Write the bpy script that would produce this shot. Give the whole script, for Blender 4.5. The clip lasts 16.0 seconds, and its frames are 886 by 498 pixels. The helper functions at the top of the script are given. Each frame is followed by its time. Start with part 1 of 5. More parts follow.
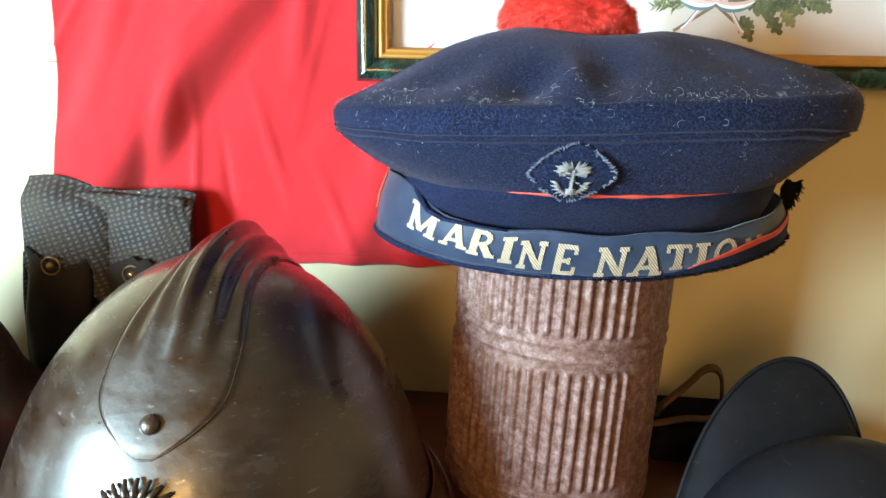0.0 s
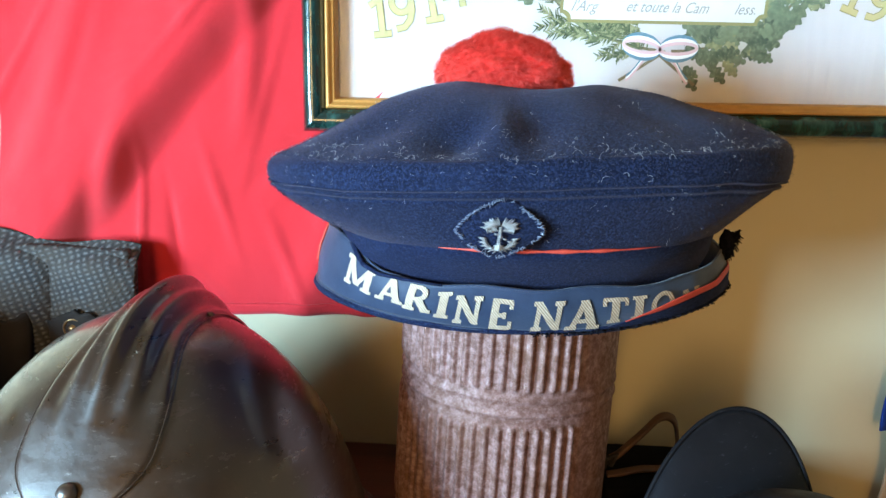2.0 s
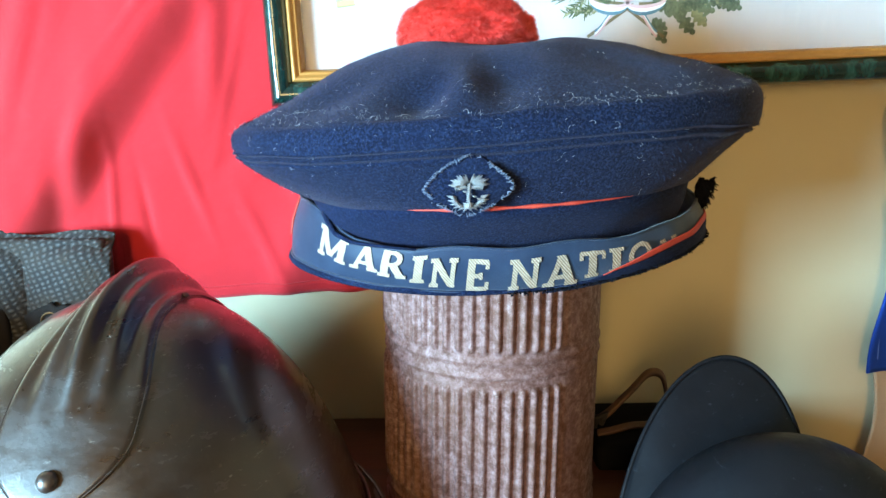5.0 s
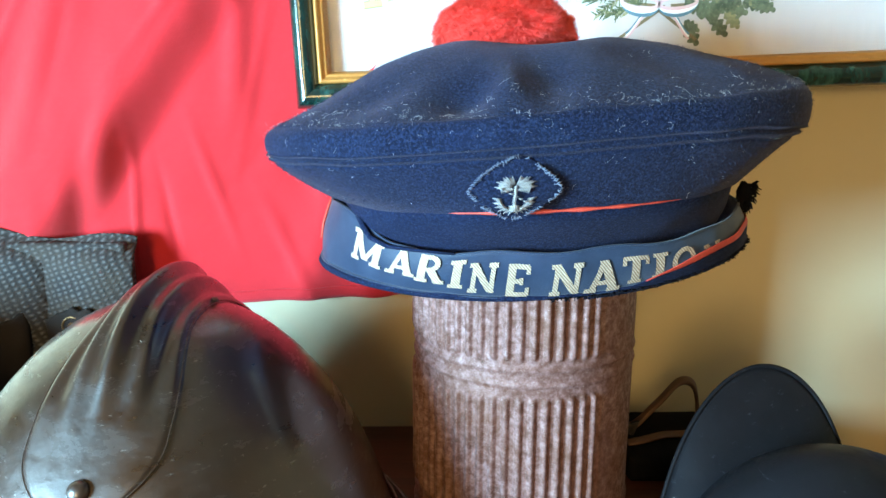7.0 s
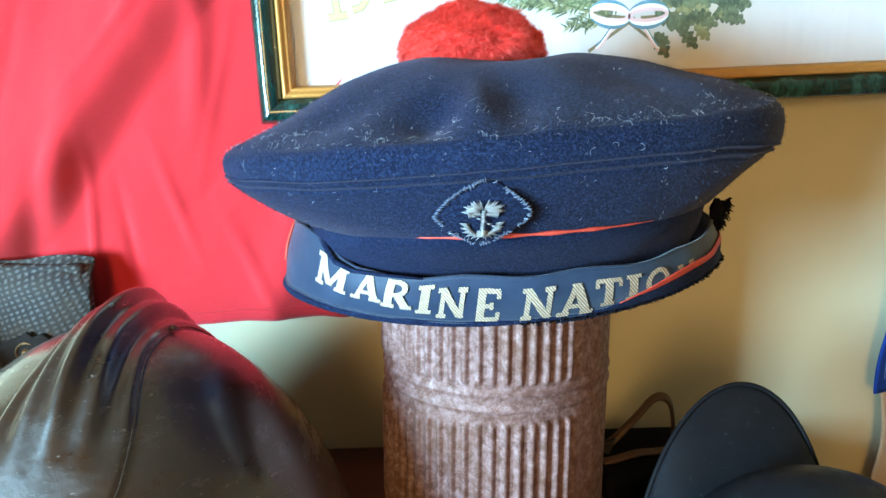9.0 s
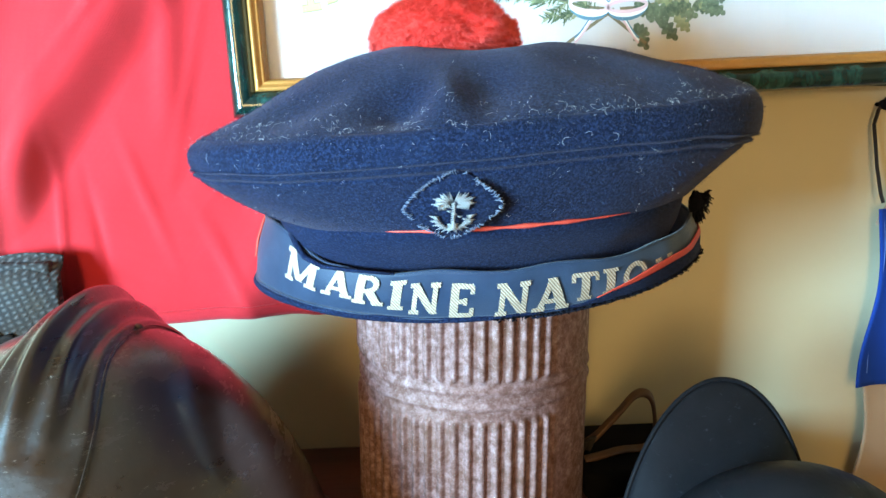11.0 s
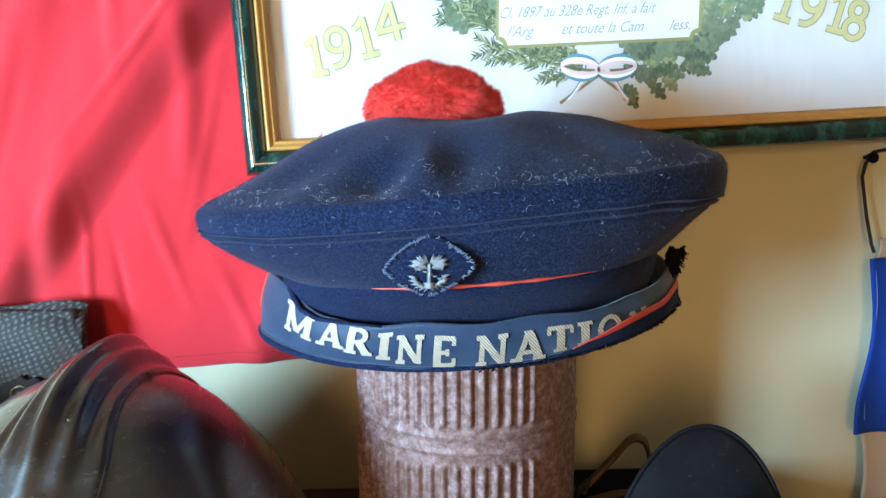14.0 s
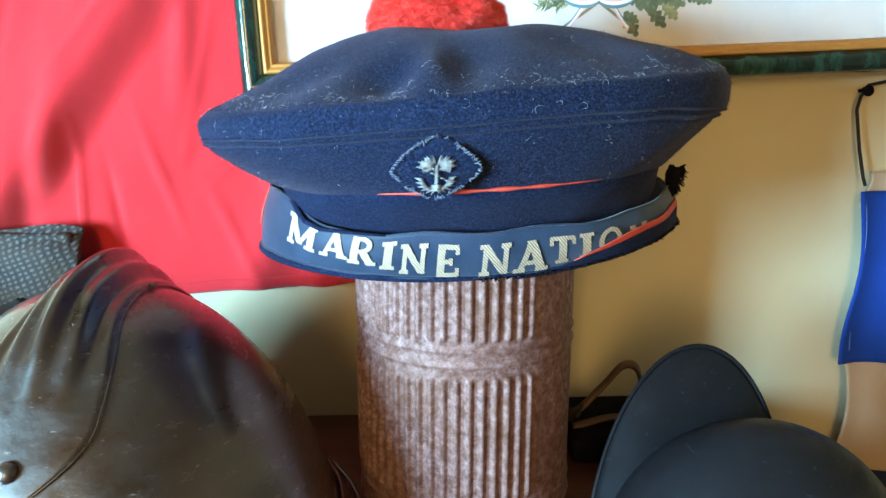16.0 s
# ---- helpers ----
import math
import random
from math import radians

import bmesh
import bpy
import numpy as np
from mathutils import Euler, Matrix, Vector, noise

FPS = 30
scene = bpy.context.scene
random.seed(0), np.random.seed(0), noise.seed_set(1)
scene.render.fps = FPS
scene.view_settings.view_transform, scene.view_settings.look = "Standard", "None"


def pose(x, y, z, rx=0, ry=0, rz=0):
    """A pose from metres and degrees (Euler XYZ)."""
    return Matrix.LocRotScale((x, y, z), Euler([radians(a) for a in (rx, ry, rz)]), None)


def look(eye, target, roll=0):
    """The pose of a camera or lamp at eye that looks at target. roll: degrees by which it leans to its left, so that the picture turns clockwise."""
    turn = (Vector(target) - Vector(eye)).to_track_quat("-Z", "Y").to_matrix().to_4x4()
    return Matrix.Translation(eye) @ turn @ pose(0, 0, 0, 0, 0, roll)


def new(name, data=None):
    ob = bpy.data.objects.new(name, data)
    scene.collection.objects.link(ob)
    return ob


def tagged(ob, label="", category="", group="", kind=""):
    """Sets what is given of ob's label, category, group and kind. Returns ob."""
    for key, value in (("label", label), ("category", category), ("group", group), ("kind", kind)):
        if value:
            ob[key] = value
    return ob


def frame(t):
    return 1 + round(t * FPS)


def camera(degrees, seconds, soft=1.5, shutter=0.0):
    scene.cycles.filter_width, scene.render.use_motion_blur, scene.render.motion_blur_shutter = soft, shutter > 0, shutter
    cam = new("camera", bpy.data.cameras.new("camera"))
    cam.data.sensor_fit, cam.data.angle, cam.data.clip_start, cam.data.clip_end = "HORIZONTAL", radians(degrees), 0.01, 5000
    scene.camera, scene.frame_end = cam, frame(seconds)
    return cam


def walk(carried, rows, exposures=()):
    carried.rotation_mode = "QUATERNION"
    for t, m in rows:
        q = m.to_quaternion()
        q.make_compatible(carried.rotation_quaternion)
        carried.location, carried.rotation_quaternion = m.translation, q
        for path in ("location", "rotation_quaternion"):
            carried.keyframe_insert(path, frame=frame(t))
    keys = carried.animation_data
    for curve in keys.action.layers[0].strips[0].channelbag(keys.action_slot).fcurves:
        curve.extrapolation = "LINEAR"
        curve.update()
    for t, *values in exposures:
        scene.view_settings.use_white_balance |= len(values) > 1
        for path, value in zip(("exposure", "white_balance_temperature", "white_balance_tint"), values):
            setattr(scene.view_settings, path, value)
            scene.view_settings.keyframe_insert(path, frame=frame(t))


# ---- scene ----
cam = camera(62.6, 16.0)
METRES, EYE, TILT, LEAN, TURN = 0.30, 1.3, 10.0, 0.0, 0.0
ROWS = [
    (0.0, 0.0, 0.0, 0.0, 1.53, -24.01, -3.43),
    (0.5, 0.0995, -0.0292, 0.0479, 3.68, -21.0, -3.74),
    (1.0, 0.0926, -0.025, 0.0595, 1.95, -20.04, -2.86),
    (1.5, 0.0853, -0.01, 0.0395, 0.9, -20.83, -3.21),
    (2.0, 0.0716, 0.0265, 0.023, -0.09, -20.94, -3.51),
    (2.5, 0.1165, 0.0377, 0.028, -0.82, -20.83, -2.32),
    (3.0, 0.1417, 0.0197, 0.0316, -0.26, -20.94, -2.03),
    (3.5, 0.1476, 0.0172, 0.0168, -0.47, -21.61, -1.78),
    (4.0, 0.143, 0.0322, 0.0187, -1.71, -21.85, -1.18),
    (4.5, 0.1223, 0.0325, 0.0025, -2.21, -22.43, -0.57),
    (7.0, 0.0469, 0.0594, -0.0217, -1.75, -21.92, -0.59),
    (7.5, 0.0557, 0.0933, -0.019, -1.96, -21.55, 0.01),
    (8.0, 0.071, 0.1442, -0.0285, -3.74, -22.31, -0.53),
    (8.5, 0.0617, 0.1145, -0.0105, -3.45, -21.62, -0.38),
    (9.0, 0.0608, 0.1059, -0.0098, -3.79, -21.52, -0.66),
    (11.5, 0.1086, 0.1313, -0.0261, -4.84, -21.7, -0.66),
    (12.0, 0.1656, 0.1161, 0.01, -3.38, -20.28, -1.31),
    (12.5, 0.1886, 0.0712, -0.0018, -0.67, -20.71, -1.53),
    (13.0, 0.208, 0.0431, 0.0401, -1.06, -18.99, 0.02),
    (13.5, 0.1763, 0.043, 0.0345, -2.1, -18.69, 0.4),
    (14.0, 0.1485, 0.0542, 0.031, -2.6, -18.72, 0.09),
    (14.5, 0.1372, 0.0536, 0.0229, -3.14, -19.36, -0.13),
    (15.0, 0.1201, 0.0409, 0.0256, -2.67, -19.22, -0.17),
    (15.5, 0.1348, 0.0345, -0.005, -3.18, -20.57, -0.25),
    (16.0, 0.1171, 0.0247, -0.0403, -3.59, -21.83, -0.77),
]
walk(cam, [(t, pose(0, 0, EYE, TILT, LEAN, TURN) @ pose(METRES * x, METRES * y, METRES * z, 90 + pitch, roll, yaw)) for t, x, y, z, yaw, pitch, roll in ROWS],
     exposures=[(0.0, 0.16, 8500, 19), (1.0, -0.02, 7800, 20), (3.0, 0.16, 6500, 14), (4.5, 0.27, 6500, 9), (7.5, 0.33, 6600, 9),
                (9.0, 0.32, 6500, 8), (11.5, 0.44, 6350, 8), (13.0, 0.12, 6350, 14), (14.0, 0.05, 6400, 15), (15.5, 0.17, 6450, 12), (16.0, 0.35, 6450, 7)])

# ---- world and light ----
world = bpy.data.worlds.new("daylight")
scene.world = world
world.use_nodes = True
wn = world.node_tree.nodes
sky = wn.new("ShaderNodeTexSky")
sky.sky_type = "NISHITA"
sky.sun_disc = False
sky.sun_elevation, sky.sun_rotation = radians(38), radians(250)
world.node_tree.links.new(sky.outputs[0], wn["Background"].inputs[0])
wn["Background"].inputs[1].default_value = 0.10

# the daylight that comes in at the window opening beside the table
WIN_Y0, WIN_Y1, WIN_Z0, WIN_Z1, WIN_X = -0.64, -0.16, 1.04, 1.46, -0.90


def area_lamp(name, eye, target, sx, sy, watts, colour):
    lamp = bpy.data.lights.new(name, "AREA")
    lamp.shape, lamp.size, lamp.size_y, lamp.energy, lamp.color = "RECTANGLE", sx, sy, watts, colour
    ob = new(name, lamp)
    ob.matrix_world = look(eye, target)
    return ob


area_lamp("window_daylight", (WIN_X - 0.02, (WIN_Y0 + WIN_Y1) / 2, (WIN_Z0 + WIN_Z1) / 2),
          (0.0, 0.3, 1.25), WIN_Y1 - WIN_Y0 - 0.1, WIN_Z1 - WIN_Z0 - 0.1, 55, (0.40, 0.75, 1.0))
# added warm fill from behind the camera, standing in for light bounced about the room
area_lamp("rear_warm_fill", (-0.575, -2.37, 1.55), (0.2, 0.3, 1.2), 0.47, 1.2, 24, (1.0, 0.67, 0.25))


# ---- helpers ----
def mat(name, colour=(0.5, 0.5, 0.5), rough=0.6, metal=0.0):
    m = bpy.data.materials.new(name)
    m.use_nodes = True
    b = m.node_tree.nodes["Principled BSDF"]
    b.inputs["Base Color"].default_value = (*colour, 1)
    b.inputs["Roughness"].default_value = rough
    b.inputs["Metallic"].default_value = metal
    return m, m.node_tree.nodes, m.node_tree.links, b


def coords(nodes, links, scale=(1, 1, 1), rot=(0, 0, 0)):
    tc = nodes.new("ShaderNodeTexCoord")
    mp = nodes.new("ShaderNodeMapping")
    mp.inputs["Scale"].default_value = scale
    mp.inputs["Rotation"].default_value = rot
    links.new(tc.outputs["Object"], mp.inputs[0])
    return mp.outputs[0]


def noise_tex(nodes, links, vec, scale, detail=4, rough=0.6):
    n = nodes.new("ShaderNodeTexNoise")
    n.inputs["Scale"].default_value = scale
    n.inputs["Detail"].default_value = detail
    n.inputs["Roughness"].default_value = rough
    links.new(vec, n.inputs["Vector"])
    return n.outputs[0]


def ramp(nodes, links, fac, stops):
    r = nodes.new("ShaderNodeValToRGB")
    while len(r.color_ramp.elements) < len(stops):
        r.color_ramp.elements.new(0.5)
    for e, (p, c) in zip(r.color_ramp.elements, stops):
        e.position, e.color = p, ((*c, 1) if not isinstance(c, float) else (c, c, c, 1))
    links.new(fac, r.inputs[0])
    return r.outputs[0]


def mix(nodes, links, fac, a, b, mode="MIX"):
    m = nodes.new("ShaderNodeMix")
    m.data_type, m.blend_type = "RGBA", mode
    for sock, v in ((m.inputs[0], fac), (m.inputs[6], a), (m.inputs[7], b)):
        if isinstance(v, (int, float)):
            sock.default_value = v
        elif isinstance(v, tuple):
            sock.default_value = (*v, 1)
        else:
            links.new(v, sock)
    return m.outputs[2]


def bump(nodes, links, b, height, strength=0.3, dist=0.001):
    n = nodes.new("ShaderNodeBump")
    n.inputs["Strength"].default_value = strength
    n.inputs["Distance"].default_value = dist
    links.new(height, n.inputs["Height"])
    if b.inputs["Normal"].links:
        links.new(b.inputs["Normal"].links[0].from_socket, n.inputs["Normal"])
    links.new(n.outputs[0], b.inputs["Normal"])


def part(name, bm, material, parent=None, label="", smooth=True, keep=False):
    me = bpy.data.meshes.new(name)
    if not keep:
        bmesh.ops.recalc_face_normals(bm, faces=bm.faces)
    bm.to_mesh(me)
    bm.free()
    me.materials.append(material)
    if smooth:
        me.polygons.foreach_set("use_smooth", [True] * len(me.polygons))
    ob = new(name, me)
    if parent:
        ob.parent = parent
        ob.matrix_parent_inverse = parent.matrix_world.inverted()
    if label:
        tagged(ob, label)
    return ob


def thing(name, label, category, at=(0, 0, 0), group="", kind=""):
    ob = new(name)
    ob.matrix_world = Matrix.Translation(at)
    ob.matrix_basis = Matrix.Translation(at)
    ob.empty_display_size = 0.02
    bpy.context.view_layer.update()
    return tagged(ob, label, category, group, kind)


def grid(nu, nv, f, close_u=False, close_v=False):
    """A sheet of nu x nv points from f(u, v), u and v from 0 to 1."""
    bm = bmesh.new()
    du = nu if close_u else nu - 1
    dv = nv if close_v else nv - 1
    vs = [[bm.verts.new(f(i / du, j / dv)) for j in range(nv)] for i in range(nu)]
    for i in range(nu if close_u else nu - 1):
        for j in range(nv if close_v else nv - 1):
            a, b = (i + 1) % nu, (j + 1) % nv
            bm.faces.new((vs[i][j], vs[a][j], vs[a][b], vs[i][b]))
    return bm


def solid(bm, thick):
    """Gives a sheet a thickness towards its back."""
    bmesh.ops.recalc_face_normals(bm, faces=bm.faces)
    bmesh.ops.solidify(bm, geom=bm.faces[:], thickness=thick)
    return bm


def box(x0, x1, y0, y1, z0, z1, bevel=0.0, seg=2, bm=None):
    bm = bm or bmesh.new()
    m = Matrix.Translation(((x0 + x1) / 2, (y0 + y1) / 2, (z0 + z1) / 2)) @ Matrix.Diagonal((x1 - x0, y1 - y0, z1 - z0, 1))
    made = bmesh.ops.create_cube(bm, size=1, matrix=m)
    if bevel:
        edges = {e for v in made["verts"] for e in v.link_edges}
        bmesh.ops.bevel(bm, geom=list(edges), offset=bevel, segments=seg, profile=0.7, affect="EDGES")
    return bm


def tube(points, radius, sides=8, bm=None, closed=False):
    """A round strand along points; radius is a number or a function of 0 to 1."""
    bm = bm or bmesh.new()
    pts = [Vector(p) for p in points]
    n = len(pts)
    rings = []
    side = None
    for i, p in enumerate(pts):
        t = (pts[(i + 1) % n] - pts[i - 1]) if closed else (pts[min(i + 1, n - 1)] - pts[max(i - 1, 0)])
        t.normalize()
        if side is None:
            side = t.orthogonal().normalized()
        side = (side - t * side.dot(t)).normalized()
        other = t.cross(side)
        r = radius(i / max(n - 1, 1)) if callable(radius) else radius
        rings.append([bm.verts.new(p + (side * math.cos(a) + other * math.sin(a)) * r)
                      for a in (2 * math.pi * k / sides for k in range(sides))])
    for i in range(n if closed else n - 1):
        A, B = rings[i], rings[(i + 1) % n]
        for k in range(sides):
            bm.faces.new((A[k], A[(k + 1) % sides], B[(k + 1) % sides], B[k]))
    if not closed:
        bm.faces.new(rings[0][::-1])
        bm.faces.new(rings[-1])
    return bm


def soup(name, verts, faces, material, parent, label=""):
    me = bpy.data.meshes.new(name)
    me.from_pydata(verts, [], faces)
    me.materials.append(material)
    ob = new(name, me)
    ob.parent = parent
    ob.matrix_parent_inverse = parent.matrix_world.inverted()
    return tagged(ob, label, kind="stuff")


def gauss(x, y, cx, cy, sx, sy):
    return math.exp(-((x - cx) / sx) ** 2 - ((y - cy) / sy) ** 2)


def smoothstep(a, b, x):
    t = min(1, max(0, (x - a) / (b - a)))
    return t * t * (3 - 2 * t)


# ---- materials ----
def wool(name, colour, light, rough=0.95, scale=900):
    m, n, l, b = mat(name, colour, rough)
    v = coords(n, l)
    fine = noise_tex(n, l, v, scale, 3, 0.7)
    broad = noise_tex(n, l, v, 28, 4)
    c = mix(n, l, ramp(n, l, fine, [(0.45, 0.0), (0.72, 1.0)]), colour, light)
    dull = tuple(0.6 * a + 0.4 * d for a, d in zip(colour, light))
    c = mix(n, l, ramp(n, l, broad, [(0.35, 0.0), (0.8, 0.6)]), c, dull)
    flecks = noise_tex(n, l, v, scale * 1.5, 2, 0.6)
    c = mix(n, l, ramp(n, l, flecks, [(0.63, 0.0), (0.72, 0.55)]), c, (0.105, 0.108, 0.145))
    l.new(c, b.inputs["Base Color"])
    b.inputs["Sheen Weight"].default_value = 0.13
    b.inputs["Sheen Roughness"].default_value = 0.45
    b.inputs["Sheen Tint"].default_value = (0.54, 0.48, 0.63, 1)
    b.inputs["Specular IOR Level"].default_value = 0.15
    bump(n, l, b, fine, 0.5, 0.0006)
    return m


M_wool = wool("navy_wool", (0.0022, 0.0048, 0.0185), (0.020, 0.037, 0.100))
M_band = wool("navy_band_wool", (0.0020, 0.0048, 0.020), (0.018, 0.035, 0.100))
M_band.node_tree.nodes["Principled BSDF"].inputs["Sheen Weight"].default_value = 0.05


def make_ribbon(name, colour, light):
    m, n, l, b = mat(name, colour, 0.5)
    b.inputs["Specular IOR Level"].default_value = 0.3
    v = coords(n, l, (1, 1, 1))
    w = n.new("ShaderNodeTexWave")
    w.wave_type, w.bands_direction = "BANDS", "Z"
    w.inputs["Scale"].default_value = 900
    w.inputs["Distortion"].default_value = 1.5
    l.new(v, w.inputs["Vector"])
    broad = noise_tex(n, l, v, 60, 4)
    l.new(mix(n, l, ramp(n, l, broad, [(0.3, 0.0), (0.8, 1.0)]), colour, light), b.inputs["Base Color"])
    bump(n, l, b, w.outputs[0], 0.15, 0.0003)
    b.inputs["Sheen Weight"].default_value = 0.2
    return m


M_ribbon = make_ribbon("ribbon_rayon", (0.011, 0.025, 0.060), (0.026, 0.048, 0.098))


def make_thread(name, a, b_, scale=1500, metal=0.2, rough=0.45):
    m, n, l, b = mat(name, a, rough, metal)
    v = coords(n, l, (1, 1, 1), (0.5, 0.6, 0.4))
    w = n.new("ShaderNodeTexWave")
    w.inputs["Scale"].default_value = scale / 6
    w.inputs["Distortion"].default_value = 0.7
    l.new(v, w.inputs["Vector"])
    f = noise_tex(n, l, v, 300, 3)
    c = mix(n, l, w.outputs[0], b_, a)
    l.new(mix(n, l, ramp(n, l, f, [(0.3, 0.0), (0.75, 0.55)]), c, b_), b.inputs["Base Color"])
    bump(n, l, b, w.outputs[0], 0.6, 0.0004)
    return m


M_gold = make_thread("woven_gold_thread", (0.72, 0.61, 0.48), (0.30, 0.21, 0.14), 1650, 0.0, 0.7)
M_silver = make_thread("silver_bullion_thread", (0.70, 0.70, 0.68), (0.30, 0.30, 0.32), 2500, 0.5, 0.35)
M_red_tape, n, l, b = mat("red_tape", (0.62, 0.055, 0.03), 0.6)
l.new(mix(n, l, noise_tex(n, l, coords(n, l), 400, 3), (0.70, 0.09, 0.05), (0.50, 0.03, 0.02)), b.inputs["Base Color"])
M_pom, n, l, b = mat("red_wool_yarn", (0.55, 0.015, 0.012), 0.9)
l.new(mix(n, l, ramp(n, l, noise_tex(n, l, coords(n, l), 160, 4), [(0.35, 0.0), (0.7, 1.0)]), (0.62, 0.014, 0.012), (0.88, 0.065, 0.050)), b.inputs["Base Color"])
b.inputs["Sheen Weight"].default_value = 0.5
b.inputs["Sheen Tint"].default_value = (1, 0.4, 0.3, 1)
b.inputs["Specular IOR Level"].default_value = 0.1
M_lint, n, l, b = mat("pale_lint", (0.46, 0.48, 0.54), 0.8)
M_nap, n, l, b = mat("navy_nap", (0.028, 0.048, 0.115), 0.9)
M_dark, n, l, b = mat("black_thread", (0.006, 0.006, 0.010), 0.9)
b.inputs["Specular IOR Level"].default_value = 0.1

M_rust, n, l, b = mat("rusted_painted_tin", (0.2, 0.11, 0.08), 0.62, 0.15)
v = coords(n, l)
big, mid, fine = noise_tex(n, l, v, 26, 5), noise_tex(n, l, v, 210, 6, 0.75), noise_tex(n, l, v, 900, 3, 0.7)
c = ramp(n, l, mid, [(0.28, (0.072, 0.026, 0.016)), (0.44, (0.165, 0.074, 0.060)), (0.58, (0.30, 0.172, 0.168)), (0.76, (0.47, 0.345, 0.36))])
c = mix(n, l, ramp(n, l, big, [(0.42, 0.0), (0.74, 0.6)]), c, (0.150, 0.054, 0.024))
c = mix(n, l, ramp(n, l, fine, [(0.62, 0.0), (0.72, 0.6)]), c, (0.50, 0.40, 0.37))
l.new(c, b.inputs["Base Color"])
l.new(ramp(n, l, mid, [(0.3, 0.75), (0.7, 0.45)]), b.inputs["Roughness"])
bump(n, l, b, mid, 0.22, 0.0007)
bump(n, l, b, fine, 0.55, 0.0004)


def helmet_paint(name, a, b_, scratch, rough, coat=0.35):
    m, n, l, b = mat(name, a, rough)
    v = coords(n, l)
    big, fine = noise_tex(n, l, v, 18, 5), noise_tex(n, l, v, 260, 4, 0.7)
    c = mix(n, l, ramp(n, l, big, [(0.35, 0.0), (0.7, 1.0)]), a, b_)
    st = noise_tex(n, l, coords(n, l, (1, 0.25, 3.0), (0.3, 0.8, 0.4)), 140, 5, 0.8)
    c = mix(n, l, ramp(n, l, st, [(0.625, 0.0), (0.69, 0.85)]), c, scratch)
    l.new(c, b.inputs["Base Color"])
    smear = noise_tex(n, l, coords(n, l, (1, 0.6, 2.2), (0.2, 0.5, 0.1)), 34, 6, 0.7)
    l.new(ramp(n, l, smear, [(0.35, rough - 0.10), (0.70, rough + 0.20)]), b.inputs["Roughness"])
    l.new(ramp(n, l, smear, [(0.38, 0.10), (0.66, 0.34)]), b.inputs["Coat Roughness"])
    b.inputs["Coat Weight"].default_value = coat
    b.inputs["Specular IOR Level"].default_value = 0.2 + 0.7 * coat
    bump(n, l, b, fine, 0.22, 0.0006)
    bump(n, l, b, noise_tex(n, l, v, 45, 3), 0.25, 0.0015)
    return m


M_helmet = helmet_paint("olive_brown_gloss_paint", (0.036, 0.015, 0.0075), (0.014, 0.0065, 0.004), (0.24, 0.22, 0.20), 0.36, 0.85)
M_blue_hat = helmet_paint("horizon_blue_grey_paint", (0.0115, 0.0115, 0.0145), (0.0070, 0.0068, 0.0080), (0.05, 0.055, 0.065), 0.50, 0.02)
M_blue_hat.node_tree.nodes["Principled BSDF"].inputs["Specular IOR Level"].default_value = 0.14
M_dark_helmet = helmet_paint("dark_brown_paint", (0.030, 0.018, 0.012), (0.016, 0.010, 0.008), (0.06, 0.045, 0.035), 0.40)


def woven(name, a, b_, scale, strength=0.6, turn=0.0):
    m, n, l, b = mat(name, a, 0.9)
    v = coords(n, l, (1, 1, 1), (0, turn, 0))
    hs = []
    for d in ("X", "Z"):
        w = n.new("ShaderNodeTexWave")
        w.bands_direction = d
        w.inputs["Scale"].default_value = scale
        w.inputs["Distortion"].default_value = 2.2
        w.inputs["Detail Scale"].default_value = 3
        l.new(v, w.inputs["Vector"])
        hs.append(w.outputs[0])
    h = mix(n, l, 1.0, hs[0], hs[1], "MULTIPLY")
    big = noise_tex(n, l, v, 30, 5)
    c = mix(n, l, h, a, b_)
    c = mix(n, l, ramp(n, l, big, [(0.3, 0.0), (0.75, 0.45)]), c, a)
    l.new(c, b.inputs["Base Color"])
    b.inputs["Specular IOR Level"].default_value = 0.2
    bump(n, l, b, h, strength, 0.0006)
    return m




def basket_weave(name, a, b_, scale):
    m, n, l, b = mat(name, a, 0.92)
    v = coords(n, l, (1, 1, 1), (0, 0.35, 0))
    waves = []
    for d, k in (("X", 0.72), ("Z", 1.0)):
        w = n.new("ShaderNodeTexWave")
        w.bands_direction = d
        w.inputs["Scale"].default_value = scale * k
        w.inputs["Distortion"].default_value = 2.0
        w.inputs["Detail Scale"].default_value = 2.5
        l.new(v, w.inputs["Vector"])
        waves.append(w.outputs[0])
    h = mix(n, l, 1.0, waves[0], waves[1], "MULTIPLY")
    worn = noise_tex(n, l, v, 34, 5)
    c = mix(n, l, h, a, b_)
    c = mix(n, l, ramp(n, l, worn, [(0.40, 0.0), (0.72, 0.8)]), c, (0.075, 0.058, 0.045))
    l.new(c, b.inputs["Base Color"])
    b.inputs["Specular IOR Level"].default_value = 0.15
    bump(n, l, b, h, 0.9, 0.0007)
    return m


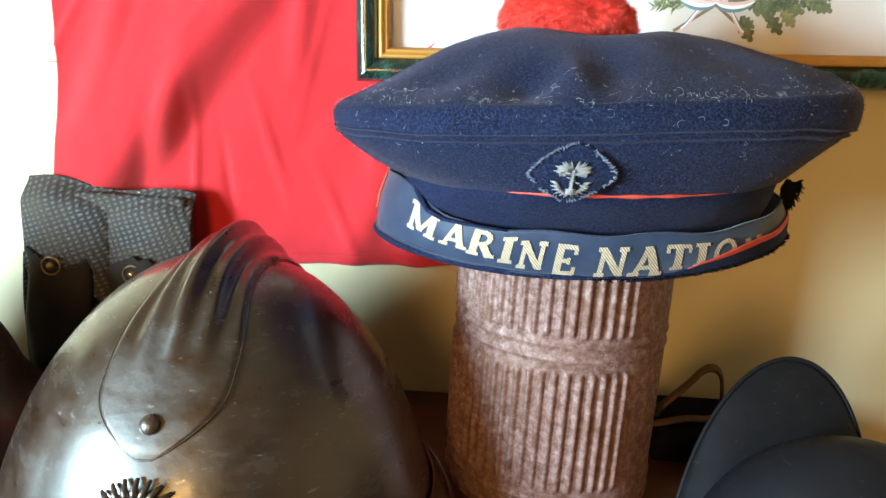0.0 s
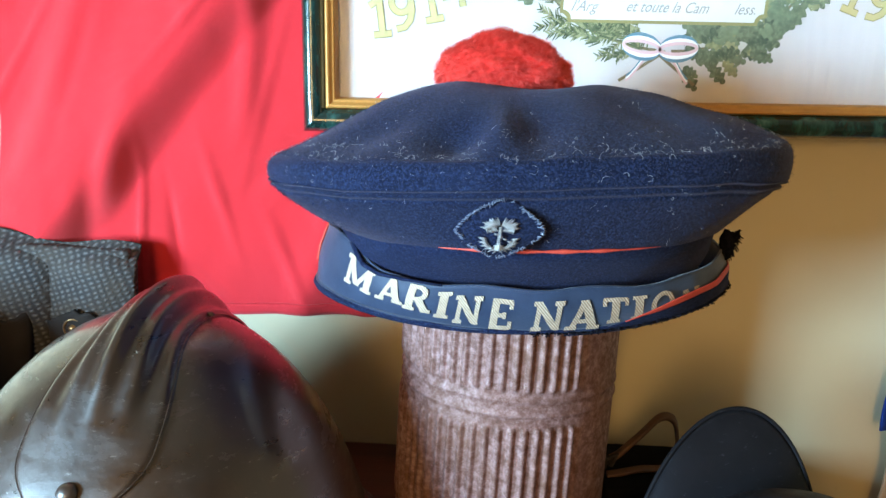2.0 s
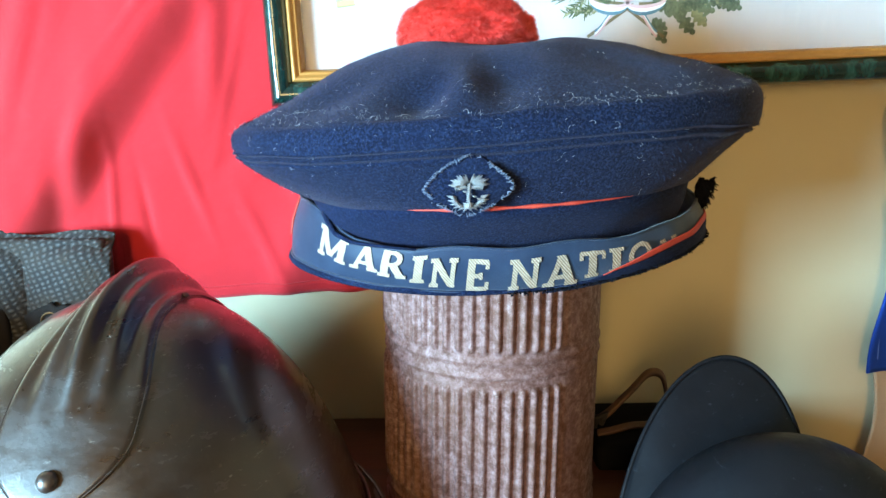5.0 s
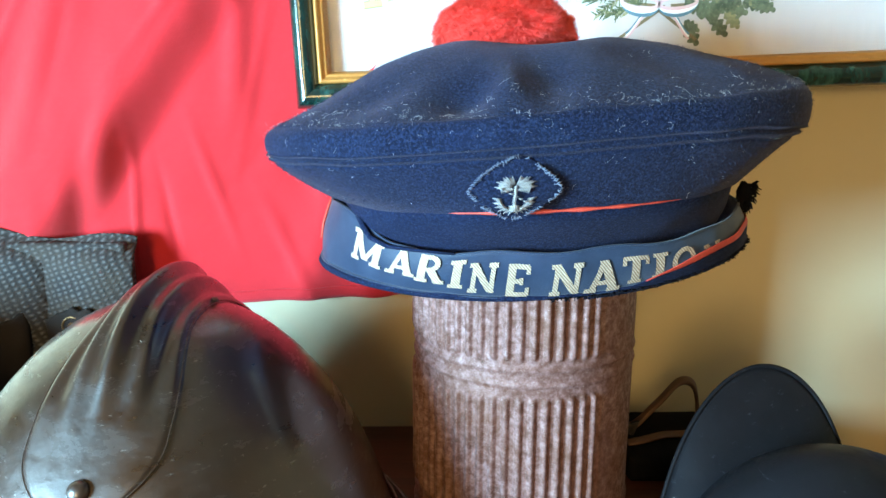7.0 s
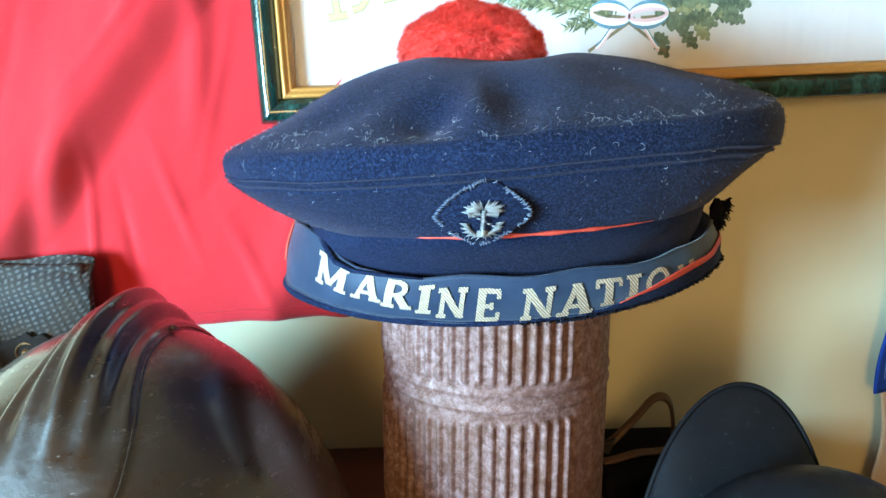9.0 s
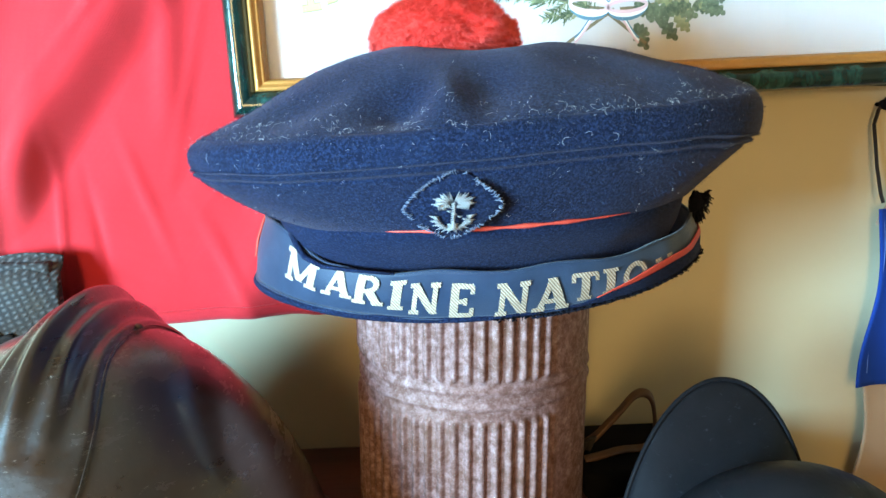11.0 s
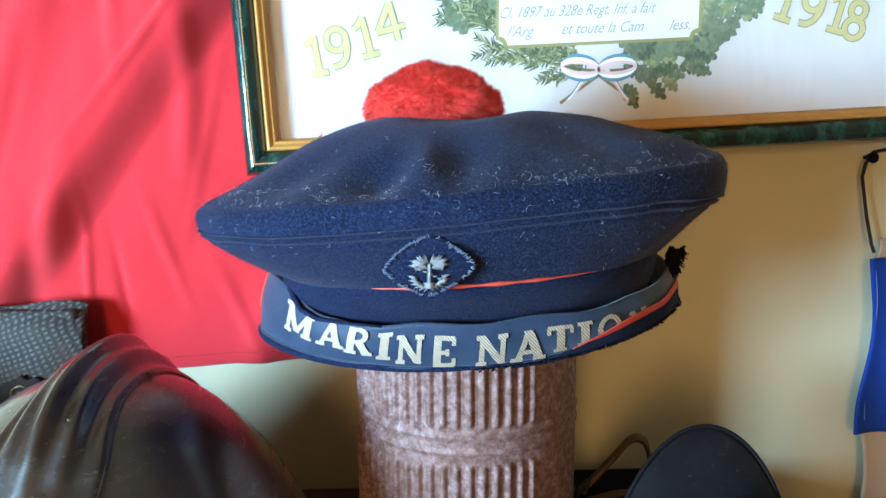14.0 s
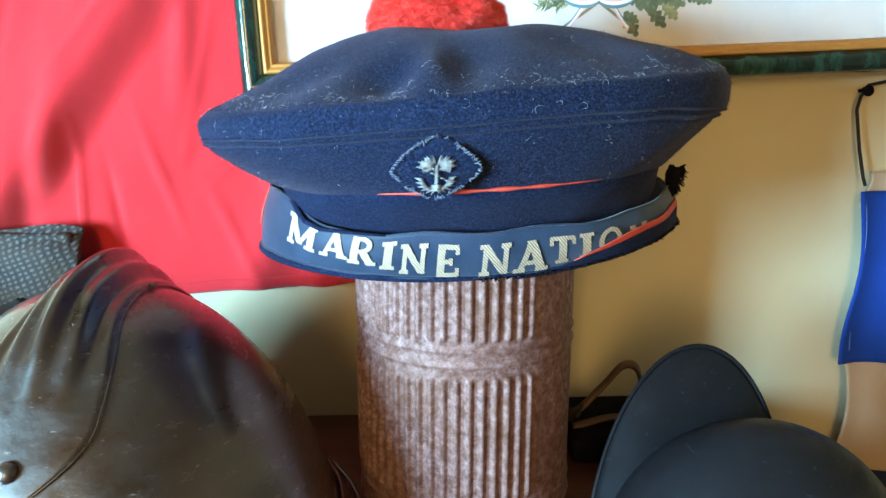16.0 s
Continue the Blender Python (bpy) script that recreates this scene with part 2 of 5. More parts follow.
M_webbing = basket_weave("grey_cotton_webbing", (0.040, 0.038, 0.039), (0.150, 0.147, 0.150), 90)
M_flag = woven("red_cotton_cloth", (0.60, 0.018, 0.026), (0.80, 0.040, 0.050), 420, 0.25)
M_flag.node_tree.nodes["Principled BSDF"].inputs["Sheen Weight"].default_value = 0.35
M_blue_cloth = woven("royal_blue_cloth", (0.008, 0.035, 0.22), (0.012, 0.06, 0.36), 420, 0.25)
M_beige_cloth = woven("beige_cloth", (0.42, 0.29, 0.20), (0.56, 0.41, 0.30), 420, 0.25)
M_navy_cloth = woven("navy_cloth", (0.010, 0.016, 0.045), (0.02, 0.03, 0.08), 420, 0.25)
M_stitch, n, l, b = mat("pale_stitching", (0.12, 0.2, 0.55), 0.8)

M_leather, n, l, b = mat("worn_tan_leather", (0.25, 0.13, 0.06), 0.6)
v = coords(n, l)
l.new(mix(n, l, noise_tex(n, l, v, 90, 5), (0.15, 0.066, 0.028), (0.055, 0.022, 0.010)), b.inputs["Base Color"])
bump(n, l, b, noise_tex(n, l, v, 400, 4), 0.4, 0.0006)
M_dark_leather, n, l, b = mat("dark_leather", (0.02, 0.014, 0.011), 0.85)
v = coords(n, l)
l.new(mix(n, l, noise_tex(n, l, v, 60, 5), (0.007, 0.005, 0.005), (0.022, 0.013, 0.010)), b.inputs["Base Color"])
bump(n, l, b, noise_tex(n, l, v, 500, 4), 0.3, 0.0005)
M_black, n, l, b = mat("black_case_cloth", (0.006, 0.006, 0.008), 0.85)
l.new(mix(n, l, noise_tex(n, l, coords(n, l), 150, 4), (0.002, 0.002, 0.003), (0.007, 0.006, 0.007)), b.inputs["Base Color"])
b.inputs["Specular IOR Level"].default_value = 0.08
M_brass, n, l, b = mat("aged_brass", (0.42, 0.26, 0.12), 0.35, 0.9)
l.new(mix(n, l, noise_tex(n, l, coords(n, l), 200, 4), (0.48, 0.30, 0.14), (0.16, 0.09, 0.05)), b.inputs["Base Color"])

M_wall, n, l, b = mat("cream_yellow_wall_paint", (0.6, 0.5, 0.27), 0.55)
v = coords(n, l)
c = mix(n, l, ramp(n, l, noise_tex(n, l, v, 3.5, 5), [(0.35, 0.0), (0.7, 1.0)]), (0.65, 0.54, 0.36), (0.59, 0.48, 0.30))


c = mix(n, l, ramp(n, l, noise_tex(n, l, v, 120, 4, 0.7), [(0.70, 0.0), (0.78, 0.35)]), c, (0.40, 0.29, 0.13))
l.new(c, b.inputs["Base Color"])
bump(n, l, b, noise_tex(n, l, v, 60, 4), 0.12, 0.002)
bump(n, l, b, noise_tex(n, l, v, 500, 3), 0.08, 0.0005)
M_plaster, n, l, b = mat("white_plaster", (0.78, 0.76, 0.70), 0.8)
v = coords(n, l)
l.new(mix(n, l, noise_tex(n, l, v, 4, 5), (0.45, 0.38, 0.28), (0.38, 0.32, 0.23)), b.inputs["Base Color"])
bump(n, l, b, noise_tex(n, l, v, 80, 4), 0.2, 0.002)


def wood(name, a, b_, rough=0.45, stretch=(0.6, 9, 9)):
    m, n, l, b = mat(name, a, rough)
    v = coords(n, l, stretch)
    g = noise_tex(n, l, v, 9, 6, 0.65)
    f = noise_tex(n, l, v, 60, 4)
    c = mix(n, l, ramp(n, l, g, [(0.35, 0.0), (0.65, 1.0)]), a, b_)
    l.new(mix(n, l, ramp(n, l, f, [(0.5, 0.0), (0.8, 0.5)]), c, tuple(x * 0.5 for x in b_)), b.inputs["Base Color"])
    bump(n, l, b, f, 0.2, 0.0008)
    return m


M_table = wood("reddish_stained_wood", (0.105, 0.027, 0.012), (0.050, 0.013, 0.007))
M_floor = wood("brown_floorboards", (0.26, 0.15, 0.08), (0.16, 0.085, 0.045))
M_window_paint, n, l, b = mat("white_window_paint", (0.78, 0.77, 0.74), 0.4)
l.new(mix(n, l, noise_tex(n, l, coords(n, l), 30, 4), (0.80, 0.79, 0.76), (0.68, 0.66, 0.61)), b.inputs["Base Color"])

M_green, n, l, b = mat("dark_green_marbled_lacquer", (0.01, 0.05, 0.04), 0.22)
v = coords(n, l, (1, 1, 0.35))
l.new(ramp(n, l, noise_tex(n, l, v, 70, 6, 0.7), [(0.35, (0.004, 0.012, 0.010)), (0.50, (0.006, 0.030, 0.026)), (0.62, (0.020, 0.085, 0.074)), (0.82, (0.10, 0.22, 0.19))]), b.inputs["Base Color"])
b.inputs["Coat Weight"].default_value = 0.6
M_gilt, n, l, b = mat("gilt_moulding", (0.62, 0.33, 0.09), 0.45, 0.2)
l.new(mix(n, l, noise_tex(n, l, coords(n, l, (1, 1, 1)), 120, 5), (0.66, 0.31, 0.075), (0.44, 0.19, 0.045)), b.inputs["Base Color"])
M_paper, n, l, b = mat("ivory_print_paper", (0.80, 0.78, 0.74), 0.85)
v = coords(n, l)
l.new(mix(n, l, noise_tex(n, l, v, 7, 5), (0.43, 0.405, 0.41), (0.39, 0.365, 0.365)), b.inputs["Base Color"])
bump(n, l, b, noise_tex(n, l, coords(n, l, (3, 1, 0.6)), 9, 3), 0.5, 0.004)
M_card, n, l, b = mat("white_card_ink", (0.86, 0.85, 0.80), 0.8)
l.new(mix(n, l, noise_tex(n, l, coords(n, l), 25, 4), (0.47, 0.455, 0.445), (0.43, 0.415, 0.40)), b.inputs["Base Color"])


def leafy(name, a, b_):
    m, n, l, b = mat(name, a, 0.85)
    g = n.new("ShaderNodeNewGeometry")
    c = mix(n, l, g.outputs["Random Per Island"], a, b_)
    l.new(mix(n, l, ramp(n, l, noise_tex(n, l, coords(n, l), 350, 3), [(0.4, 0.0), (0.7, 0.6)]), c, tuple(x * 1.5 for x in b_)), b.inputs["Base Color"])
    return m


M_leaf = leafy("printed_green_ink", (0.020, 0.036, 0.016), (0.080, 0.100, 0.045))
M_leaf_pale = leafy("printed_ochre_green_ink", (0.105, 0.115, 0.050), (0.20, 0.20, 0.105))
M_stem, n, l, b = mat("printed_brown_ink", (0.14, 0.11, 0.06), 0.85)
M_ink, n, l, b = mat("black_pen_ink", (0.20, 0.19, 0.18), 0.8)
M_olive_ink, n, l, b = mat("olive_outline_ink", (0.185, 0.16, 0.06), 0.8)
M_yellow_ink, n, l, b = mat("pale_gold_ink", (0.72, 0.60, 0.24), 0.8)
l.new(mix(n, l, noise_tex(n, l, coords(n, l), 90, 4), (0.38, 0.325, 0.155), (0.32, 0.265, 0.105)), b.inputs["Base Color"])
M_teal_ink, n, l, b = mat("blue_ink", (0.07, 0.16, 0.22), 0.8)
M_pink_ink, n, l, b = mat("red_pink_ink", (0.52, 0.34, 0.36), 0.8)
M_white_ink, n, l, b = mat("white_ink", (0.62, 0.64, 0.66), 0.8)
M_glass, n, l, b = mat("clear_glass", (1, 1, 1), 0.02)
b.inputs["Transmission Weight"].default_value = 1.0
b.inputs["IOR"].default_value = 1.12

# ---- the room ----
TABLE = 1.045
WALL_Y = 0.55
X0, X1, Y0, CEIL = -0.90, 2.1, -2.4, 2.6


def structure(name, bm, material, label, category, smooth=False):
    return tagged(part(name, bm, material, None, smooth=smooth), label, category, kind="structure")


structure("floor", box(X0 - 0.12, X1 + 0.12, Y0 - 0.12, WALL_Y + 0.12, -0.1, 0), M_floor, "brown wooden floor of the display room", "floor")
structure("ceiling", box(X0 - 0.12, X1 + 0.12, Y0 - 0.12, WALL_Y + 0.12, CEIL, CEIL + 0.1), M_plaster, "white plaster ceiling above the display", "ceiling")
structure("wall_north", box(X0 - 0.12, X1 + 0.12, WALL_Y, WALL_Y + 0.12, 0, CEIL), M_wall, "cream yellow painted wall behind the headgear", "wall")
structure("wall_east", box(X1, X1 + 0.12, Y0, WALL_Y, 0, CEIL), M_wall, "cream yellow painted side wall", "wall")


def wall_with_hole(axis, pos, a0, a1, h0, h1, w0, w1):
    bm = bmesh.new()
    for (p0, p1, q0, q1) in ((a0, w0, 0, CEIL), (w1, a1, 0, CEIL), (w0, w1, 0, h0), (w0, w1, h1, CEIL)):
        if axis == "x":
            box(pos - 0.12, pos, p0, p1, q0, q1, bm=bm)
        else:
            box(p0, p1, pos - 0.12, pos, q0, q1, bm=bm)
    return bm


structure("wall_west", wall_with_hole("x", X0, Y0, WALL_Y, WIN_Z0, WIN_Z1, WIN_Y0, WIN_Y1), M_plaster, "white plaster wall with a window opening", "wall")
# unseen rear wall; its opening is invented to house the warm fill lamp
structure("wall_south", wall_with_hole("y", Y0, X0, X1, 0.9, 2.2, -0.86, -0.29), M_plaster, "white plaster wall with a window opening", "wall")


def window(name, axis, pos, w0, w1, h0, h1):
    top = thing(name, "white painted wooden window with clear panes", "window", kind="structure")
    def bar(n, p0, p1, q0, q1, d=0.03):
        b = box(pos - 0.09, pos - 0.09 + d, p0, p1, q0, q1, 0.003) if axis == "x" else box(p0, p1, pos - 0.09, pos - 0.09 + d, q0, q1, 0.003)
        part(n, b, M_window_paint, top, smooth=False)
    bar("window_frame", w0, w0 + 0.05, h0, h1)
    bar("window_frame", w1 - 0.05, w1, h0, h1)
    bar("window_frame", w0 + 0.05, w1 - 0.05, h0, h0 + 0.05)
    bar("window_frame", w0 + 0.05, w1 - 0.05, h1 - 0.05, h1)
    bar("mullion", (w0 + w1) / 2 - 0.02, (w0 + w1) / 2 + 0.02, h0 + 0.05, h1 - 0.05)
    for a0, a1 in ((w0 + 0.05, (w0 + w1) / 2 - 0.02), ((w0 + w1) / 2 + 0.02, w1 - 0.05)):
        b = box(pos - 0.079, pos - 0.075, a0, a1, h0 + 0.05, h1 - 0.05) if axis == "x" else box(a0, a1, pos - 0.079, pos - 0.075, h0 + 0.05, h1 - 0.05)
        part("pane", b, M_glass, top, smooth=False).visible_shadow = False
    return top


window("window_1", "x", X0, WIN_Y0, WIN_Y1, WIN_Z0, WIN_Z1)
# this one is made up, out of view, to go with the fill lamp
window("unseen_fill_window", "y", Y0, -0.86, -0.29, 0.9, 2.2)

# sideboard that carries the display
sideboard = thing("sideboard", "reddish brown wooden sideboard against the yellow wall", "sideboard", (0.1, 0.3, 0))
part("top", box(-0.88, 0.275, 0.02, WALL_Y - 0.003, TABLE - 0.03, TABLE, 0.004), M_table, sideboard, smooth=False)
part("carcass", box(-0.86, 0.255, 0.06, WALL_Y - 0.006, 0.08, TABLE - 0.031), M_table, sideboard, smooth=False)
for k in range(4):
    x = -0.85 + k * 0.275
    d = part("door", box(x, x + 0.265, 0.04, 0.059, 0.1, TABLE - 0.06, 0.004), M_table, sideboard, smooth=False)
    part("knob", tube([(x + 0.24, 0.042, 0.6), (x + 0.24, 0.03, 0.6), (x + 0.24, 0.018, 0.6)], lambda u: 0.008 + 0.008 * u, 10), M_brass, d, "small brass knob")
part("plinth", box(-0.85, 0.24, 0.09, WALL_Y - 0.01, 0, 0.079), M_table, sideboard, smooth=False)

# ---- red cloth on the wall ----
fold_rnd = random.Random(17)
FOLDS = [(fold_rnd.uniform(-0.29, 0.03), fold_rnd.uniform(1.15, 1.45), fold_rnd.uniform(-0.5, 0.9), fold_rnd.uniform(0.003, 0.010), fold_rnd.uniform(-0.004, 0.0055), fold_rnd.uniform(0.02, 0.07)) for _ in range(34)]


def flag_point(u, v):
    x = -0.292 + 0.362 * u + 0.004 * math.sin(v * 9) * (1 - u)
    z = 1.1375 + 0.019 * u + 0.62 * v + 0.0006 * math.sin(u * 23) * (1 - v)
    d = 0.006
    k = (x + 0.0975) - (z - 1.39) * 0.73 + 0.004 * noise.noise(Vector((x * 9, z * 9, 6.1)))
    d += 0.0200 * smoothstep(-0.110, -0.020, k) * (1 - smoothstep(-0.020, 0.018, k)) * smoothstep(0, 0.3, v * 2 + 0.12)
    k2 = (x + 0.215) - (z - 1.39) * 0.35
    d += 0.010 * math.exp(-(k2 / 0.020) ** 2) * smoothstep(0.05, 0.35, v)
    k3 = (x + 0.02) + (z - 1.16) * 0.15
    d += 0.008 * math.exp(-(k3 / 0.012) ** 2) * (1 - smoothstep(0.02, 0.2, v))
    k4 = (x + 0.065) - (z - 1.16) * 0.2
    d += 0.007 * math.exp(-(k4 / 0.016) ** 2) * (1 - smoothstep(0.02, 0.22, v))
    for fx, fz, fs, fw, fh, fl in FOLDS:
        k = (x - fx) - (z - fz) * fs
        d += fh * math.exp(-(k / fw) ** 2) * math.exp(-((z - fz) / fl) ** 2)
    d += 0.0030 * noise.noise(Vector((x * 22, z * 13, 0.3))) + 0.0006 * noise.noise(Vector((x * 60, z * 40, 4.3)))
    return Vector((x, WALL_Y - 0.002 - max(d, 0.001), z))


flag = thing("red_cloth", "creased red cotton cloth hanging on the yellow wall", "cloth", (-0.12, 0.54, 1.15))
part("sheet", solid(grid(250, 330, flag_point), 0.0008), M_flag, flag)
part("hem", solid(grid(130, 4, lambda u, v: flag_point(u, 0.0005 + v * 0.014) + Vector((0, -0.0012, 0))), 0.0006), M_flag, flag, "stitched red hem")
bm = bmesh.new()
for i in range(90):
    p = flag_point(0, random.random())
    tube([p, p + Vector((-0.002 - 0.004 * random.random(), -0.001, random.uniform(-0.003, 0.003)))], 0.00018, 3, bm)
tagged(part("frayed_edge", bm, M_flag, flag, "frayed red threads"), kind="stuff")

# ---- framed print ----
FR = Matrix.Translation((-0.068, 0, 1.287)) @ pose(0, 0, 0, 0, -2.6, 0)
PIC_W, PIC_H = 0.56, 0.42


def fr(x, y, z):
    return FR @ Vector((x, y, z))


picture = thing("picture_frame", "green marbled and gilt frame with a wreath print under glass", "picture frame", (-0.068, 0.53, 1.287))


def moulding(name, profile, o, material, label):
    """Four mitred lengths round the picture; profile: (inset, y) points."""
    corners = ((0, 0, 1, 1), (PIC_W, 0, -1, 1), (PIC_W, PIC_H, -1, -1), (0, PIC_H, 1, -1))
    for i in range(4):
        a, b_ = corners[i], corners[(i + 1) % 4]
        def f(u, v):
            k = v * (len(profile) - 1)
            j = min(int(k), len(profile) - 2)
            w = k - j
            ins = profile[j][0] * (1 - w) + profile[j + 1][0] * w
            y = profile[j][1] * (1 - w) + profile[j + 1][1] * w
            ax, az = a[0] + a[2] * ins, a[1] + a[3] * ins
            bx, bz = b_[0] + b_[2] * ins, b_[1] + b_[3] * ins
            return fr(ax + (bx - ax) * u, y, az + (bz - az) * u)
        bm = grid(24, len(profile) * 2 - 1, f)
        part(name, bm, material, picture, label)


moulding("green_rail", [(0.0, 0.5485), (0.0, 0.522), (0.002, 0.5175), (0.006, 0.5155), (0.011, 0.5165), (0.0145, 0.5205), (0.0155, 0.5230), (0.0155, 0.545), (0.0, 0.5485)], 0, M_green, "glossy dark green marbled rail")
moulding("gilt_rail", [(0.0158, 0.545), (0.0158, 0.5195), (0.0175, 0.5185), (0.020, 0.5215), (0.0215, 0.5215), (0.0235, 0.5270), (0.0235, 0.545), (0.0158, 0.545)], 0, M_gilt, "gilt inner rail")
PY = 0.5335
bm = grid(30, 24, lambda u, v: fr(0.018 + u * (PIC_W - 0.036), PY + 0.0002 + 0.0001 * math.sin(u * 40 + 3 * v) * (1 - v), 0.018 + v * (PIC_H - 0.036)))
part("paper", bm, M_paper, picture, "ivory printed sheet, slightly cockled")
part("backing", box(0.016, PIC_W - 0.016, 0.540, 0.546, 0.016, PIC_H - 0.016), M_table, picture).data.transform(FR)
gl = box(0.0205, PIC_W - 0.0205, 0.5285, 0.5300, 0.0205, PIC_H - 0.0205)
bmesh.ops.transform(gl, matrix=FR, verts=gl.verts)
pane = part("glass", gl, M_glass, picture, "clear picture glass", smooth=False)
pane.visible_shadow = False


def wp(x, z, lift=0.0):
    """A place on the print, from world x and z."""
    return Vector((x, PY - 0.0002 - lift * 0.15, z))


def flat_poly(bm, pts, lift=0.0):
    bm.faces.new([bm.verts.new(wp(x, z, lift)) for x, z in pts])


def stroke2(bm, pts, width, lift=0.0):
    """A flat inked line of varying width along points."""
    n_ = len(pts)
    L, R = [], []
    for i, (x, z) in enumerate(pts):
        x0, z0 = pts[max(i - 1, 0)]
        x1, z1 = pts[min(i + 1, n_ - 1)]
        dx, dz = x1 - x0, z1 - z0
        d = math.hypot(dx, dz) or 1
        w = (width(i / (n_ - 1)) if callable(width) else width) / 2
        L.append(bm.verts.new(wp(x - dz / d * w, z + dx / d * w, lift)))
        R.append(bm.verts.new(wp(x + dz / d * w, z - dx / d * w, lift)))
    for i in range(n_ - 1):
        bm.faces.new((L[i], R[i], R[i + 1], L[i + 1]))


# wreath: an oval of needled and lobed sprays round a card, tied with a bow at its foot
WCX, WCZ, WA, WB = 0.180, 1.445, 0.106, 0.088


def wreath_at(a, k=1.0):
    return WCX + math.cos(a) * WA * k, WCZ + math.sin(a) * WB * k


bm_n, bm_o, bm_s, bm_p = bmesh.new(), bmesh.new(), bmesh.new(), bmesh.new()
rnd = random.Random(5)
A_FOOT = -math.pi / 2
# needled fir sprays on the one half
for k in range(200):
    f = rnd.random()
    a = A_FOOT - 0.10 - f * 2.3
    x, z = wreath_at(a, rnd.uniform(0.74, 1.08))
    lean = a - math.pi / 2 + rnd.uniform(-0.95, 0.95)
    ln = rnd.uniform(0.016, 0.028)
    ex, ez = x + math.cos(lean) * ln, z + math.sin(lean) * ln
    stroke2(bm_s, [(x, z), (ex, ez)], 0.0007, 0.0001 + k * 1e-6)
    for j in range(11):
        q = (j + 0.5) / 11
        bx, bz = x + (ex - x) * q, z + (ez - z) * q
        for sgn in (-1, 1):
            aa = lean + sgn * rnd.uniform(0.5, 0.9)
            nl = rnd.uniform(0.005, 0.009) * (1.1 - 0.5 * q)
            stroke2(bm_n if rnd.random() < 0.7 else bm_p, [(bx, bz), (bx + math.cos(aa) * nl, bz + math.sin(aa) * nl)], lambda u: 0.0014 * (1 - 0.6 * u), 0.0002 + k * 2e-6)


def oak_leaf(bm, x, z, ang, ln, lift):
    pts = []
    for i in range(25):
        u = i / 24
        w = 0.29 * math.sin(math.pi * min(1, u * 0.93 + 0.05)) ** 0.7 * (0.45 + 0.62 * abs(math.sin(u * 3.6 * math.pi)))
        pts.append((u, w))
    outline = [(u, w) for u, w in pts] + [(u, -w) for u, w in pts[::-1]]
    ca, sa = math.cos(ang), math.sin(ang)
    c0 = bm.verts.new(wp(x + ca * ln * 0.5, z + sa * ln * 0.5, lift))
    vs = [bm.verts.new(wp(x + (u * ca - w * sa) * ln, z + (u * sa + w * ca) * ln, lift)) for u, w in outline]
    for i in range(len(vs)):
        bm.faces.new((c0, vs[i], vs[(i + 1) % len(vs)]))


for k in range(260):
    f = rnd.random()
    a = A_FOOT + 0.12 + f * 2.4
    x, z = wreath_at(a, rnd.uniform(0.74, 1.14))
    ang = a + math.pi / 2 + rnd.uniform(-1.2, 1.2)
    oak_leaf(bm_o if rnd.random() < 0.75 else bm_p, x, z, ang, rnd.uniform(0.011, 0.023), 0.0002 + k * 2e-6)
for k in range(44):
    a = A_FOOT - 0.9 - rnd.random() * 1.3
    x, z = wreath_at(a, rnd.uniform(0.9, 1.15))
    oak_leaf(bm_o, x, z, a - math.pi / 2 + rnd.uniform(-0.9, 0.9), rnd.uniform(0.016, 0.026), 0.00045 + k * 3e-6)
for a0, a1 in ((A_FOOT - 0.05, A_FOOT - 2.3), (A_FOOT + 0.05, A_FOOT + 2.4)):
    stroke2(bm_s, [wreath_at(a0 + (a1 - a0) * i / 30) for i in range(31)], 0.0020, 0.00005)
M_leaf_oak = leafy("printed_oak_green_ink", (0.030, 0.046, 0.028), (0.105, 0.130, 0.075))
for nm, bm_, m_ in (("fir_sprays", bm_n, M_leaf), ("oak_leaves", bm_o, M_leaf_oak), ("stems", bm_s, M_stem), ("pale_sprigs", bm_p, M_leaf_pale)):
    tagged(part(nm, bm_, m_, picture, "printed wreath foliage", smooth=False, keep=True), kind="stuff")

# card with handwriting in the wreath
def card_outline(g):
    x0, x1, z0, z1, r = 0.107 - g, 0.247 + g, 1.3770 - g, 1.452 + g, 0.006
    pts = []
    for (cx, cz, a0) in ((x0, z0, 90), (x1, z0, 180), (x1, z1, 270), (x0, z1, 0)):
        for i in range(7):
            a = radians(a0 - 90 * i / 6)
            pts.append((cx + r * math.cos(a), cz + r * math.sin(a) + 0.038 * (cx - 0.175)))
    return pts


bm = bmesh.new()
flat_poly(bm, card_outline(0.0022), 0.0008)
part("card_border", bm, M_olive_ink, picture, smooth=False, keep=True)
bm = bmesh.new()
flat_poly(bm, card_outline(0), 0.0010)
part("card", bm, M_card, picture, "white card panel with pen writing", smooth=False, keep=True)


def text_mesh(body, size, shear=0.0, thick=0.0):
    cu = bpy.data.curves.new("lettering", "FONT")
    cu.body, cu.size, cu.shear, cu.offset = body, size, shear, thick
    cu.resolution_u = 3
    ob = bpy.data.objects.new("lettering", cu)
    scene.collection.objects.link(ob)
    dg = bpy.context.evaluated_depsgraph_get()
    dg.update()
    me = bpy.data.meshes.new_from_object(ob.evaluated_get(dg))
    bpy.data.objects.remove(ob)
    bm = bmesh.new()
    bm.from_mesh(me)
    bpy.data.meshes.remove(me)
    return bm


